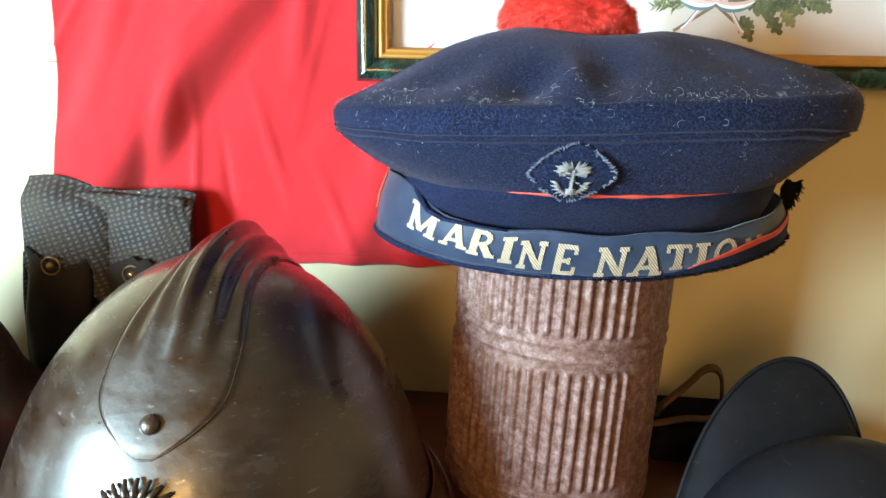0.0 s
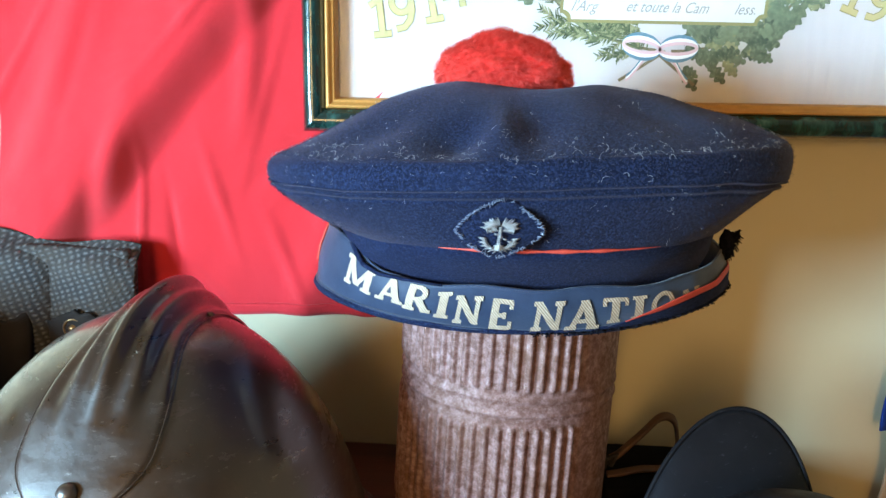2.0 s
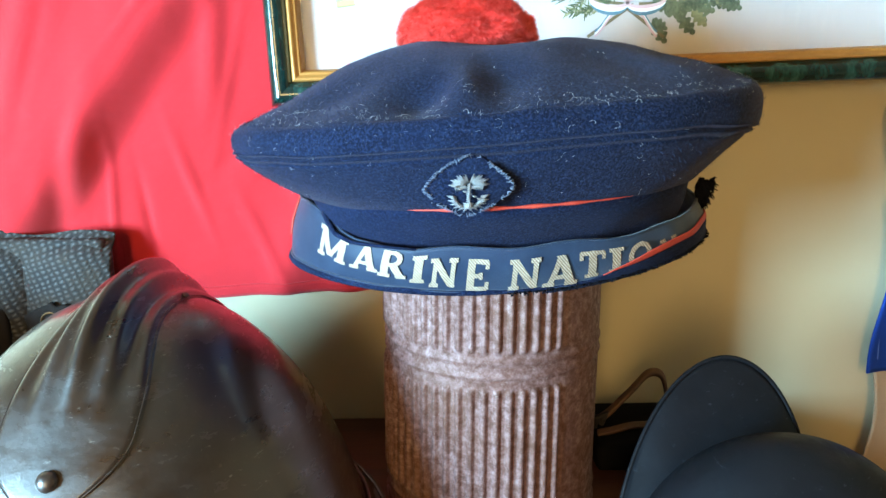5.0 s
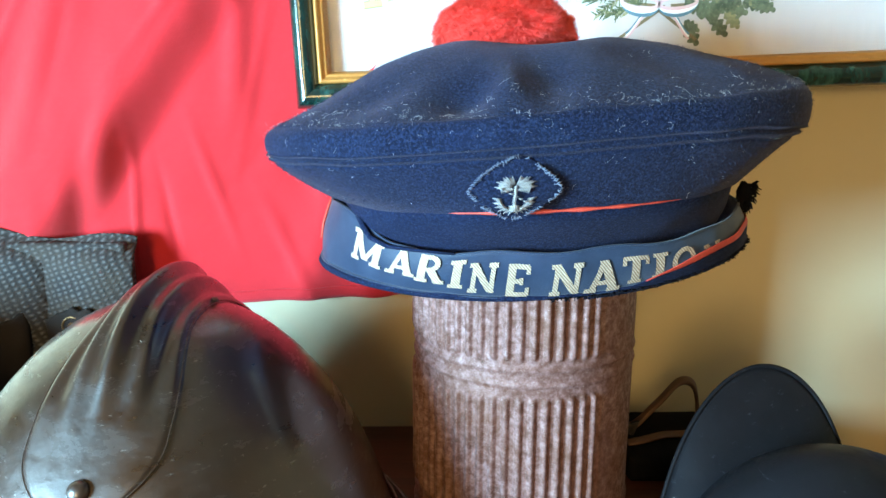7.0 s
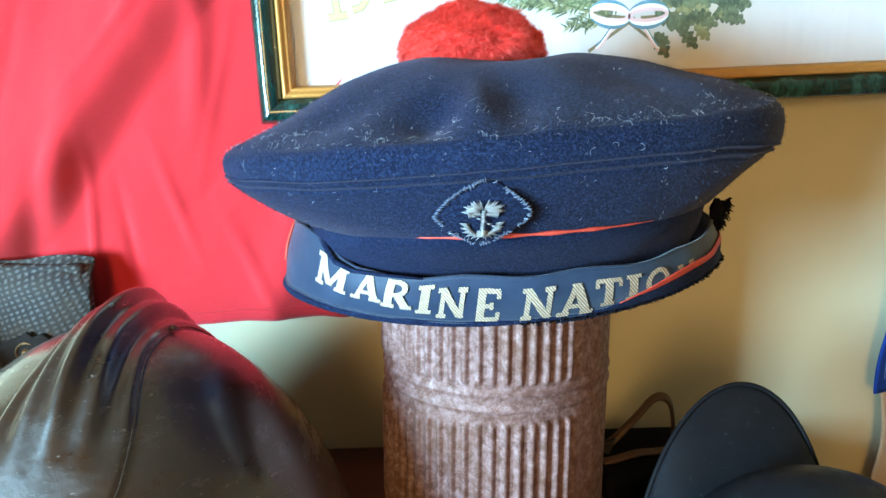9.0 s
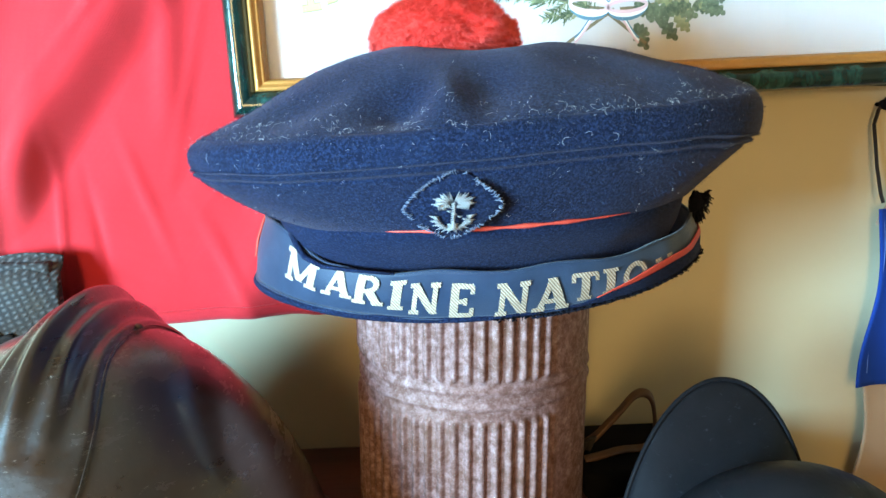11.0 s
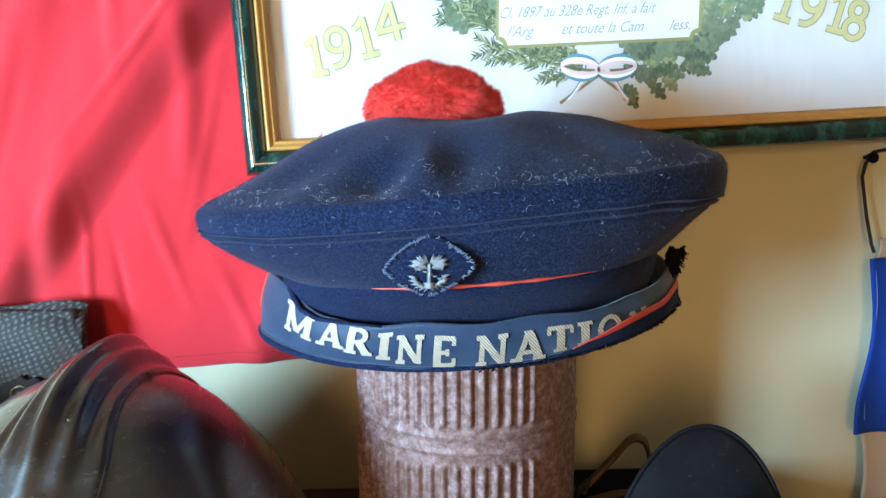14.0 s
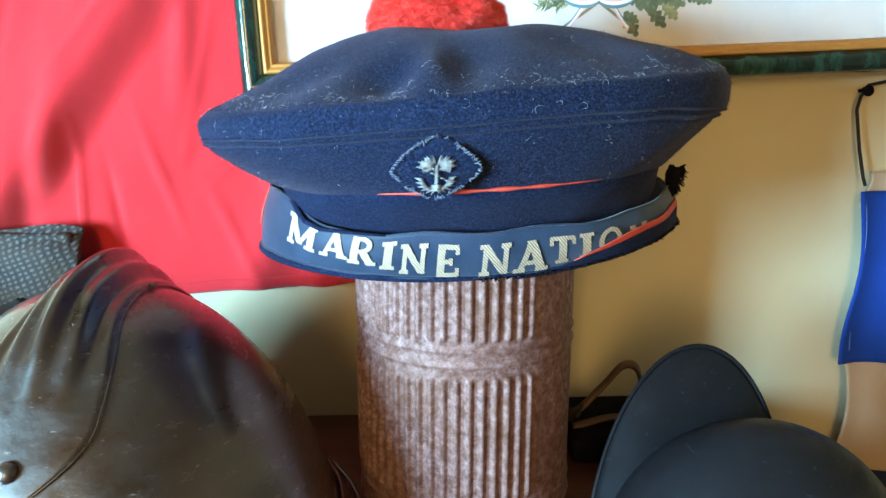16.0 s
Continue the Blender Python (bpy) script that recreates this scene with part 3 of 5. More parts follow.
def write(name, body, x, z, size, material, ang=0.0, lift=0.0012, shear=0.0, thick=0.0, squeeze=1.0):
    bm = text_mesh(body, size, shear, thick)
    ca, sa = math.cos(ang), math.sin(ang)
    for v_ in bm.verts:
        px, pz = v_.co.x * squeeze, v_.co.y
        v_.co = wp(x + px * ca - pz * sa, z + px * sa + pz * ca, lift)
    return part(name, bm, material, picture, smooth=False, keep=True)


SL = radians(2.0)
write("handwriting", "Cl. 1897 au 328e Regt. Inf. a fait", 0.1065, 1.3925, 0.0105, M_ink, SL, 0.0013, 0.5, 0.00004, 0.80)
write("handwriting", "l'Arg", 0.112, 1.3800, 0.0105, M_ink, SL, 0.0013, 0.5, 0.00004, 0.9)
write("handwriting", "et toute la Cam", 0.150, 1.3818, 0.0105, M_ink, SL, 0.0013, 0.5, 0.00004, 0.86)
write("handwriting", "less.", 0.226, 1.3845, 0.0105, M_ink, SL, 0.0013, 0.5, 0.00004, 0.86)
for k, (xx, ww) in enumerate(((0.110, 0.03), (0.146, 0.022), (0.174, 0.034), (0.213, 0.03))):
    bm = bmesh.new()
    stroke2(bm, [(xx, 1.4060 + (xx - 0.11) * 0.035), (xx + ww, 1.4060 + (xx + ww - 0.11) * 0.035)], 0.0022, 0.0013)
    part("writing_bar", bm, M_ink, picture, smooth=False, keep=True)

# the two dates on their arcs
def ring_(cx, cz, rx, rz, n_=24):
    return [(cx + rx * math.cos(2 * math.pi * k / n_), cz + rz * math.sin(2 * math.pi * k / n_)) for k in range(n_ + 1)]


DIGIT = {
    "1": [[(0.36, 0), (0.36, 1)], [(0.08, 0.76), (0.22, 0.84), (0.38, 1.0)], [(0.12, 0.03), (0.60, 0.03)]],
    "9": [ring_(0.36, 0.69, 0.25, 0.27), [(0.61, 0.70), (0.61, 0.45), (0.52, 0.20), (0.36, 0.05), (0.14, 0.03)]],
    "4": [[(0.52, 0), (0.52, 1)], [(0.52, 0.97), (0.04, 0.33)], [(0.02, 0.33), (0.78, 0.33)]],
    "8": [ring_(0.36, 0.75, 0.20, 0.21), ring_(0.36, 0.27, 0.25, 0.25)],
}


def numeral(ch, x, z, h, ang):
    """One outlined gold numeral, drawn in ink."""
    ca, sa = math.cos(ang), math.sin(ang)
    for nm, w, m_, lift in (("numeral_outline", 0.0052, M_olive_ink, 0.0003), ("numeral", 0.0038, M_yellow_ink, 0.0010)):
        bm = bmesh.new()
        for q, line in enumerate(DIGIT[ch]):
            stroke2(bm, [(x + (px * ca - pz * sa) * h, z + (px * sa + pz * ca) * h) for px, pz in line], w, lift + q * 0.00006)
        part(nm, bm, m_, picture, smooth=False, keep=True)


for ch, x, z, a in (("1", -0.0262, 1.3540, 0.16), ("9", -0.0110, 1.3588, 0.20), ("1", 0.0095, 1.3655, 0.24), ("4", 0.0245, 1.3745, 0.26),
                    ("1", 0.2970, 1.3940, -0.30), ("9", 0.3145, 1.3895, -0.28), ("1", 0.3350, 1.3855, -0.25), ("8", 0.3475, 1.3800, -0.22)):
    numeral(ch, x, z, 0.0265, a)

# tricolour bow at the wreath's foot
def bow_piece(name, f, w, material, lift):
    bm = bmesh.new()
    stroke2(bm, [f(i / 24) for i in range(25)], w, lift)
    part(name, bm, material, picture, smooth=False, keep=True)


BX, BZ = 0.1773, 1.3548
for sgn in (-1, 1):
    for j, (m_, off) in enumerate(((M_teal_ink, 0.0034), (M_white_ink, 0.0), (M_pink_ink, -0.0034))):
        def loop(u, sgn=sgn, off=off):
            a = math.pi * 2 * u
            return (BX + sgn * (0.0130 - 0.0130 * math.cos(a)), BZ + 0.003 + (0.0060 + off * 0.7) * math.sin(a) + 0.0012 * (1 - math.cos(a)))
        bow_piece("bow_loop", loop, 0.0022, m_, 0.0011 + j * 1e-5)
    for j, (m_, off) in enumerate(((M_teal_ink, 0.0018), (M_white_ink, 0.0), (M_pink_ink, -0.0016))):
        bow_piece("bow_tail", lambda u, sgn=sgn, off=off: (BX + sgn * (0.002 + 0.020 * u), BZ + off * (0.5 + 0.5 * u) - 0.015 * u + 0.003 * math.sin(u * 5)), 0.0013, m_, 0.00105 + j * 1e-5)
    bow_piece("stem_end", lambda u, sgn=sgn: (BX - sgn * (0.004 - 0.031 * u), BZ + 0.002 - 0.022 * u), 0.0022, M_stem, 0.00102)

# ---- ribbed canister ----
CX, CY, CR = 0.0765, 0.438, 0.0655
RIBS = 58


def canister_point(u, v):
    z = TABLE + v * (1.2165 - TABLE)
    a = u * 2 * math.pi
    up = smoothstep(1.1605, 1.1645, z) * (1 - smoothstep(1.2100, 1.2140, z))
    low = smoothstep(1.0665, 1.0705, z) * (1 - smoothstep(1.1385, 1.1425, z))
    w = (max(0.0, math.cos(a * RIBS) + 0.3) / 1.3) ** 0.7
    side = (math.degrees(a) + 180) % 360 - 180
    w *= 1 - smoothstep(-62, -55, side) * (1 - smoothstep(4, 10, side))
    r = CR - 0.0006 + (up + low) * (0.0019 * w)
    for zz, h in ((1.1568, 0.0010), (1.1484, 0.0010), (1.0610, 0.0010), (1.0500, 0.0014)):
        r += h * math.exp(-((z - zz) / 0.0012) ** 2)
    r += 0.0002 * noise.noise(Vector((math.cos(a) * 5, math.sin(a) * 5, z * 60)))
    r += 0.00008 * noise.noise(Vector((math.cos(a) * 25, math.sin(a) * 25, z * 300)))
    return (CX + r * math.cos(a), CY + r * math.sin(a), z)


canister = thing("ribbed_canister", "rusted ribbed tin canister standing on the sideboard", "canister", (CX, CY, TABLE))
part("body", grid(RIBS * 12, 170, canister_point, close_u=True), M_rust, canister)
bm = bmesh.new()
bmesh.ops.create_cone(bm, cap_ends=True, segments=64, radius1=CR - 0.002, radius2=CR - 0.004, depth=0.006, matrix=Matrix.Translation((CX, CY, 1.2175)))
part("lid", bm, M_rust, canister)

# ---- sailor's cap ----
cap = thing("sailor_cap", "navy wool sailor cap with red pompom resting on the canister", "cap", (0.07, 0.40, 1.21))
KX, KY, KA, KB, ROLL = 0.0704, 0.390, 0.1316, 0.100, 0.094


def rim_z(x):
    return 1.2845 + (ROLL if x > KX else 0.082) * (x - KX)


def sq(c, p):
    return math.copysign(abs(c) ** p, c)


def crown_point(u, v):
    """u round the crown, v from its middle over the edge to the headband."""
    a = 2 * math.pi * u
    c, s = math.cos(a), math.sin(a)
    if v < 0.62:
        q = v / 0.62
        r = math.sin(q * math.pi / 2) ** 0.9
        ex = 0.965
        x = KX + KA * ex * sq(c, 0.94) * r
        y = KY + KB * ex * sq(s, 0.94) * r
        z = rim_z(x) + 0.007 + 0.0332 * (1 - r ** 1.9)
        z += 0.0062 * gauss(x, y, 0.016, 0.405, 0.032, 0.050) - 0.0070 * gauss(x, y, 0.084, 0.400, 0.020, 0.030)
    elif v < 0.72:
        q = (v - 0.62) / 0.10
        e = math.sin(q * math.pi)
        r = 0.965 + 0.035 * e ** 0.6 if q < 0.5 else 0.988 + 0.012 * e ** 0.6
        x = KX + KA * r * sq(c, 0.94)
        y = KY + KB * r * sq(s, 0.94)
        z = rim_z(x) + 0.007 - (0.011 + 0.008 * max(0.0, c) ** 3) * q
    else:
        q = (v - 0.72) / 0.28
        g = q ** (1.70 - 0.45 * c)
        ax, ay = KA * 0.988 * (1 - g) + 0.100 * g, KB * 0.988 * (1 - g) + 0.0865 * g
        cy = KY * (1 - g) + 0.399 * g
        cx = KX * (1 - g) + 0.0750 * g
        x, y = cx + ax * sq(c, 0.94 + 0.06 * g), cy + ay * sq(s, 0.94 + 0.06 * g)
        z0 = rim_z(x) - 0.004 - 0.008 * max(0.0, c) ** 3
        z1 = 1.2500 + 0.058 * (x - KX)
        z = z0 * (1 - q) + z1 * q + 0.003 * math.sin(q * math.pi)
    p = Vector((x, y, z))
    if v < 0.66:
        k = 1 - smoothstep(0.56, 0.66, v)
        p.z -= 0.95 * k * (0.0078 * gauss(x, y, 0.033, 0.318, 0.013, 0.015) + 0.0046 * gauss(x, y, 0.066, 0.318, 0.011, 0.024)
                    + 0.004 * gauss(x, y, -0.005, 0.335, 0.018, 0.015) - 0.0025 * gauss(x, y, 0.048, 0.312, 0.007, 0.018)
                    + 0.0035 * gauss(x, y, 0.115, 0.335, 0.025, 0.018))
        p.z += k * 0.0022 * noise.noise(Vector((x * 28, y * 28, 0.7)))
    p += Vector((0.0016 * noise.noise(Vector((x * 35, y * 35, z * 35))), 0.0016 * noise.noise(Vector((x * 35 + 9, y * 35, z * 35))), 0.0010 * noise.noise(Vector((x * 40, y * 40 + 7, z * 40)))))
    # the stitched seam under the edge
    p.z -= 0.0008 * math.exp(-((v - 0.725) / 0.006) ** 2)
    if v > 0.6:
        n_ = 0.0012 * (math.exp(-((v - 0.735) / 0.009) ** 2) - math.exp(-((v - 0.754) / 0.007) ** 2) + 0.8 * math.exp(-((v - 0.775) / 0.010) ** 2) - 0.6 * math.exp(-((v - 0.796) / 0.008) ** 2))
        p.x += n_ * c
        p.y += n_ * s
    return p


part("crown", grid(260, 230, lambda u, v: crown_point(u, 0.004 + 0.996 * v), close_u=True), M_wool, cap, "flat-topped navy wool crown dusted with lint")


def band_ring(a, g):
    """The headband; g 0 at the piping, 1 at its lower edge."""
    ax, ay, cy = 0.0995 - 0.003 * g, 0.0865 - 0.023 * smoothstep(0, 0.75, g), 0.3995 + 0.010 * g
    x = 0.0750 + ax * math.cos(a)
    y = cy + ay * math.sin(a)
    z = (1.2515 + 0.058 * (x - KX)) * (1 - g) + (1.2160 + 0.05 * (x - KX)) * g
    w = 0.0012 * noise.noise(Vector((x * 40, y * 40, z * 60)))
    return Vector((x + w * math.cos(a), y + w * math.sin(a) - 0.0015 * math.sin(g * math.pi), z))


part("headband", grid(200, 26, lambda u, v: band_ring(u * 2 * math.pi, v), close_u=True), M_band, cap, "plain navy wool headband")


def rib_bottom(a):
    s = math.cos(a)
    return Vector((0.0760 + 0.1155 * s, 0.4150 + 0.0735 * math.sin(a), 1.2055 + 0.0120 * s * s + 0.0065 * s))


def rib_top(a):
    s = math.cos(a)
    b_ = rib_bottom(a)
    h = 0.0240 + 0.011 * smoothstep(0.66, 0.90, -s) - 0.0025 * smoothstep(0.2, 0.6, -s) - 0.0040 * smoothstep(0.1, 0.7, s)
    return Vector((0.0760 + 0.1085 * s, 0.4135 + 0.0815 * math.sin(a), b_.z + h + 0.0007 * math.sin(a * 13)))


def rib(a, v, out=0.0):
    """The ribbon: a the angle, v from lower to upper edge."""
    p = rib_bottom(a).lerp(rib_top(a), v)
    belly = 0.0018 * math.sin(v * math.pi) + 0.0006 * noise.noise(Vector((a * 6, v * 2, 3)))
    n_ = Vector((math.cos(a), math.sin(a) * 1.4, -0.15)).normalized()
    return p + n_ * (belly + out)


part("ribbon", solid(grid(240, 12, lambda u, v: rib(u * 2 * math.pi, v), close_u=True), 0.0006), M_ribbon, cap, "dark blue cap ribbon woven with gold letters")
edge = [rib_bottom(2 * math.pi * k / 200) + Vector((0, 0.0008, 0.0006 - 0.0028 * max(0, -math.cos(2 * math.pi * k / 200)))) for k in range(200)]
part("lower_edge", tube(edge, 0.0019, 8, closed=True), M_band, cap, "turned navy wool edge below the ribbon")
for v_, nm in ((0.985, "selvedge"), (0.015, "selvedge")):
    part(nm, tube([rib(2 * math.pi * k / 260, v_, 0.0003) for k in range(260)], 0.00045, 5, closed=True), M_ribbon, cap)

# red piping between crown and headband, and where it shows again at the ribbon's ends
def arc(f, a0, a1, n_=40):
    return [f(radians(a0 + (a1 - a0) * k / (n_ - 1))) for k in range(n_)]


def pipe_at(a):
    c, s = math.cos(a), math.sin(a)
    x = 0.0750 + 0.1002 * c
    return Vector((x, 0.3995 + 0.0885 * s, 1.2507 + 0.058 * (x - KX)))


part("piping", tube(arc(pipe_at, -120, -60, 60), lambda u: 0.0009 * min(1, 8 * u, 3.0 * (1 - u)) * (0.8 + 0.3 * math.sin(u * 37)) + 0.0001, 6), M_red_tape, cap, "thin red piping")
def fold_v(a):
    """Height of the red line on the ribbon where its edge is folded over."""
    d = math.degrees(a)
    return float(np.interp(d, (-84, -72, -64, -50, -30, 0), (-0.08, 0.05, 0.24, 0.38, 0.47, 0.52)))


def fold_strip(v0, v1, out, a0, a1):
    return solid(grid(60, 6, lambda u, v: rib(radians(a0 + (a1 - a0) * u), (lambda k: v0(k) * (1 - v) + v1(k) * v)(radians(a0 + (a1 - a0) * u)), out)), 0.0004)


part("folded_edge", fold_strip(lambda a: -0.10, lambda a: fold_v(a), 0.0011, -83, -2), M_band, cap, "navy edge folded up over the ribbon")
part("red_line", fold_strip(lambda a: fold_v(a) - 0.005, lambda a: fold_v(a) + 0.15 * smoothstep(-68, -52, math.degrees(a)) + 0.012, 0.0014, -68, -3), M_red_tape, cap, "red line along the folded edge")
part("red_line", tube([rib(radians(d), v_, 0.0006) for d, v_ in ((-183, 1.0), (-181, 0.8), (-179, 0.55), (-177, 0.3))], 0.0008, 6), M_red_tape, cap)

rnd = random.Random(31)
bm = bmesh.new()
for k in range(420):
    a = radians(rnd.uniform(-92, 0))
    p0 = rib_bottom(a) + Vector((0, -0.0012, -0.0004))
    p1 = p0 + Vector((rnd.uniform(-0.0022, 0.0022), rnd.uniform(-0.0018, 0), rnd.uniform(-0.0014, 0.0008)))
    tube([p0, (p0 + p1) / 2 + Vector((0, -0.0005, 0)), p1], 0.00030, 4, bm)
tagged(part("frayed_fringe", bm, M_dark, cap, "dark frayed threads along the edge"), kind="stuff")

# knotted, frayed ribbon end
rnd = random.Random(11)
bm = bmesh.new()
kc = Vector((0.1855, 0.388, 1.2515))
for k in range(170):
    d = Vector((rnd.uniform(-0.5, 1), rnd.uniform(-1, 0.3), rnd.uniform(-1, 1))).normalized()
    ln = rnd.uniform(0.0012, 0.0042)
    q_ = rnd.uniform(-1, 1)
    s0 = kc + Vector((-0.002 + 0.002 * q_ + rnd.uniform(-0.002, 0.002), rnd.uniform(-0.003, 0.003), -0.0050 + 0.0065 * q_))
    tube([s0, s0 + d * ln * 0.6, s0 + d * ln + Vector((0, 0, -0.001))], lambda u: 0.0006 * (1 - 0.6 * u), 5, bm)
part("frayed_knot", bm, M_dark, cap, "frayed dark ribbon end")
bm = grid(26, 16, lambda u, v: kc + Vector((-0.004, 0, -0.004)) + Vector((0.0032 * math.sin(v * math.pi) * math.cos(2 * math.pi * u), 0.0040 * math.sin(v * math.pi) * math.sin(2 * math.pi * u), 0.006 * math.cos(v * math.pi))) * (1 + 0.4 * noise.noise(Vector((u * 9, v * 9, 1)))), close_u=True)
part("knot", bm, M_dark, cap)
# tuck in the ribbon beside the first letter
part("tuck", tube([rib(radians(d), v_, o) for d, v_, o in ((-147, 1.03, 0.0010), (-143.5, 0.98, 0.0020), (-140, 0.90, 0.0022), (-134, 0.92, 0.0020), (-126, 0.98, 0.0016), (-115, 1.0, 0.0008))], lambda u: 0.0019 * (1 - 0.7 * u), 6), M_band, cap, "dark fold of the headband over the ribbon")

# letters on the ribbon, slab-serifed, as strokes on a unit square
def bar_(x0, z0, x1, z1, w):
    return ("bar", x0, z0, x1, z1, w)


def serif(x, z, w=0.34):
    return ("bar", x - w / 2, z, x + w / 2, z, 0.11)


LET = {
    "M": (1.15, [bar_(0.17, 0, 0.17, 1, 0.13), bar_(0.98, 0, 0.98, 1, 0.20), bar_(0.17, 0.98, 0.57, 0.10, 0.20), bar_(0.57, 0.10, 0.98, 0.98, 0.13), serif(0.17, 0.055), serif(0.12, 0.945, 0.3), serif(0.98, 0.055, 0.40), serif(1.02, 0.945, 0.3)]),
    "A": (0.98, [bar_(0.18, 0, 0.48, 1, 0.13), bar_(0.48, 1, 0.82, 0, 0.21), bar_(0.28, 0.30, 0.72, 0.30, 0.11), serif(0.17, 0.055), serif(0.81, 0.055, 0.38)]),
    "R": (0.98, [bar_(0.24, 0, 0.24, 1, 0.21), ("arc", 0.46, 0.73, 0.24, 0.22, -90, 90, 0.17), bar_(0.14, 0.945, 0.48, 0.945, 0.11), bar_(0.24, 0.50, 0.48, 0.50, 0.11), bar_(0.50, 0.52, 0.80, 0.02, 0.20), serif(0.24, 0.055, 0.42), serif(0.84, 0.055, 0.26)]),
    "I": (0.54, [bar_(0.26, 0, 0.26, 1, 0.21), serif(0.26, 0.055, 0.44), serif(0.26, 0.945, 0.44)]),
    "N": (1.05, [bar_(0.18, 0, 0.18, 1, 0.13), bar_(0.16, 0.98, 0.84, 0.02, 0.23), bar_(0.86, 0, 0.86, 1, 0.13), serif(0.18, 0.055), serif(0.14, 0.945, 0.3), serif(0.86, 0.945)]),
    "E": (0.92, [bar_(0.24, 0, 0.24, 1, 0.21), bar_(0.12, 0.945, 0.80, 0.945, 0.11), bar_(0.12, 0.055, 0.82, 0.055, 0.11), bar_(0.24, 0.5, 0.58, 0.5, 0.11), bar_(0.78, 0.98, 0.78, 0.72, 0.10), bar_(0.80, 0.02, 0.80, 0.30, 0.10), bar_(0.58, 0.62, 0.58, 0.38, 0.09)]),
    "T": (0.94, [bar_(0.46, 0, 0.46, 1, 0.21), bar_(0.06, 0.945, 0.86, 0.945, 0.11), bar_(0.09, 0.98, 0.09, 0.70, 0.09), bar_(0.83, 0.98, 0.83, 0.70, 0.09), serif(0.46, 0.055, 0.44)]),
    "O": (1.0, [("arc", 0.48, 0.5, 0.33, 0.43, 0, 360, 0.18)]),
}


def letter_mesh(strokes, place):
    bm = bmesh.new()
    for i, st in enumerate(strokes):
        out = 0.0004 + 0.00002 * i
        if st[0] == "bar":
            _, x0, z0, x1, z1, w = st
            w = w * 1.12 + 0.025
            line = [(x0 + (x1 - x0) * k / 6, z0 + (z1 - z0) * k / 6) for k in range(7)]
        else:
            _, cx, cz, rx, rz, a0, a1, w = st
            line = [(cx + rx * math.cos(radians(a0 + (a1 - a0) * k / 24)), cz + rz * math.sin(radians(a0 + (a1 - a0) * k / 24))) for k in range(25)]
        vertical = st[0] == "bar" and abs(st[2] - st[4]) > 0.6
        rows = []
        m_ = len(line)
        for k, (x, z) in enumerate(line):
            xa, za = line[max(k - 1, 0)]
            xb, zb = line[min(k + 1, m_ - 1)]
            d = math.hypot(xb - xa, zb - za)
            nx, nz = (1, 0) if vertical else (-(zb - za) / d, (xb - xa) / d)
            e = 0.016 * noise.noise(Vector((x * 30 + i, z * 30, 5)))
            rows.append([bm.verts.new(place(x + nx * w * q + e, z + nz * w * q + e, out + h)) for q, h in ((-0.5, 0.0), (-0.3, 0.0), (-0.1, 0.0), (0.1, 0.0), (0.3, 0.0), (0.5, 0.0))])
        for k in range(m_ - 1):
            for j in range(5):
                bm.faces.new((rows[k][j], rows[k + 1][j], rows[k + 1][j + 1], rows[k][j + 1]))
    return bm


# each letter: where it begins and ends round the ribbon in degrees, its foot and its head across it
LETTERING = (("M", -146.4, -135.4, 0.36, 0.86), ("A", -133.2, -124.8, 0.36, 0.91), ("R", -124.6, -116.4, 0.30, 0.92),
             ("I", -115.6, -111.2, 0.22, 0.84), ("N", -110.3, -103.6, 0.13, 0.77), ("E", -102.0, -95.8, 0.07, 0.75),
             ("N", -91.3, -84.0, 0.06, 0.75), ("A", -83.2, -75.0, 0.05, 0.73), ("T", -74.8, -67.3, 0.15, 0.74),
             ("I", -66.7, -61.8, 0.17, 0.76), ("O", -61.2, -52.4, 0.18, 0.78), ("N", -50.0, -42.5, 0.04, 0.63))
for ch, a0, a1, v0, v1 in LETTERING:
    wdt, strokes = LET[ch]
    def place(x, z, out, a0=a0, a1=a1, v0=v0, v1=v1, wdt=wdt):
        return rib(radians(a0 + (a1 - a0) * (x - 0.01) / (wdt - 0.02)), v0 + (v1 - v0) * z, out)
    part("letter", letter_mesh(strokes, place), M_gold, cap, "woven gold letter " + ch, keep=True)

# badge: a navy patch with a silver anchor
BC = Vector((0.0512, 0.3050, 1.2605))
def badge_at(x, z, out=0.0):
    """A place on the patch; x and z in metres from its middle."""
    px, pz = BC.x + x, BC.z + z + ROLL * x * 0.5
    y = 0.3035 + (1.2605 - pz) * 0.50 + 3.2 * (x + (BC.x - KX)) ** 2 * 0.75
    return Vector((px, y - 0.0038 - out, pz))


def patch_r(a):
    c, s = math.cos(a), math.sin(a)
    k = 0.95 / (abs(c / 0.0190) ** 1.35 + abs(s / (0.0150 if s > 0 else 0.0132)) ** 1.35) ** (1 / 1.35)
    return k * (1 + 0.05 * noise.noise(Vector((c * 3, s * 3, 2))))


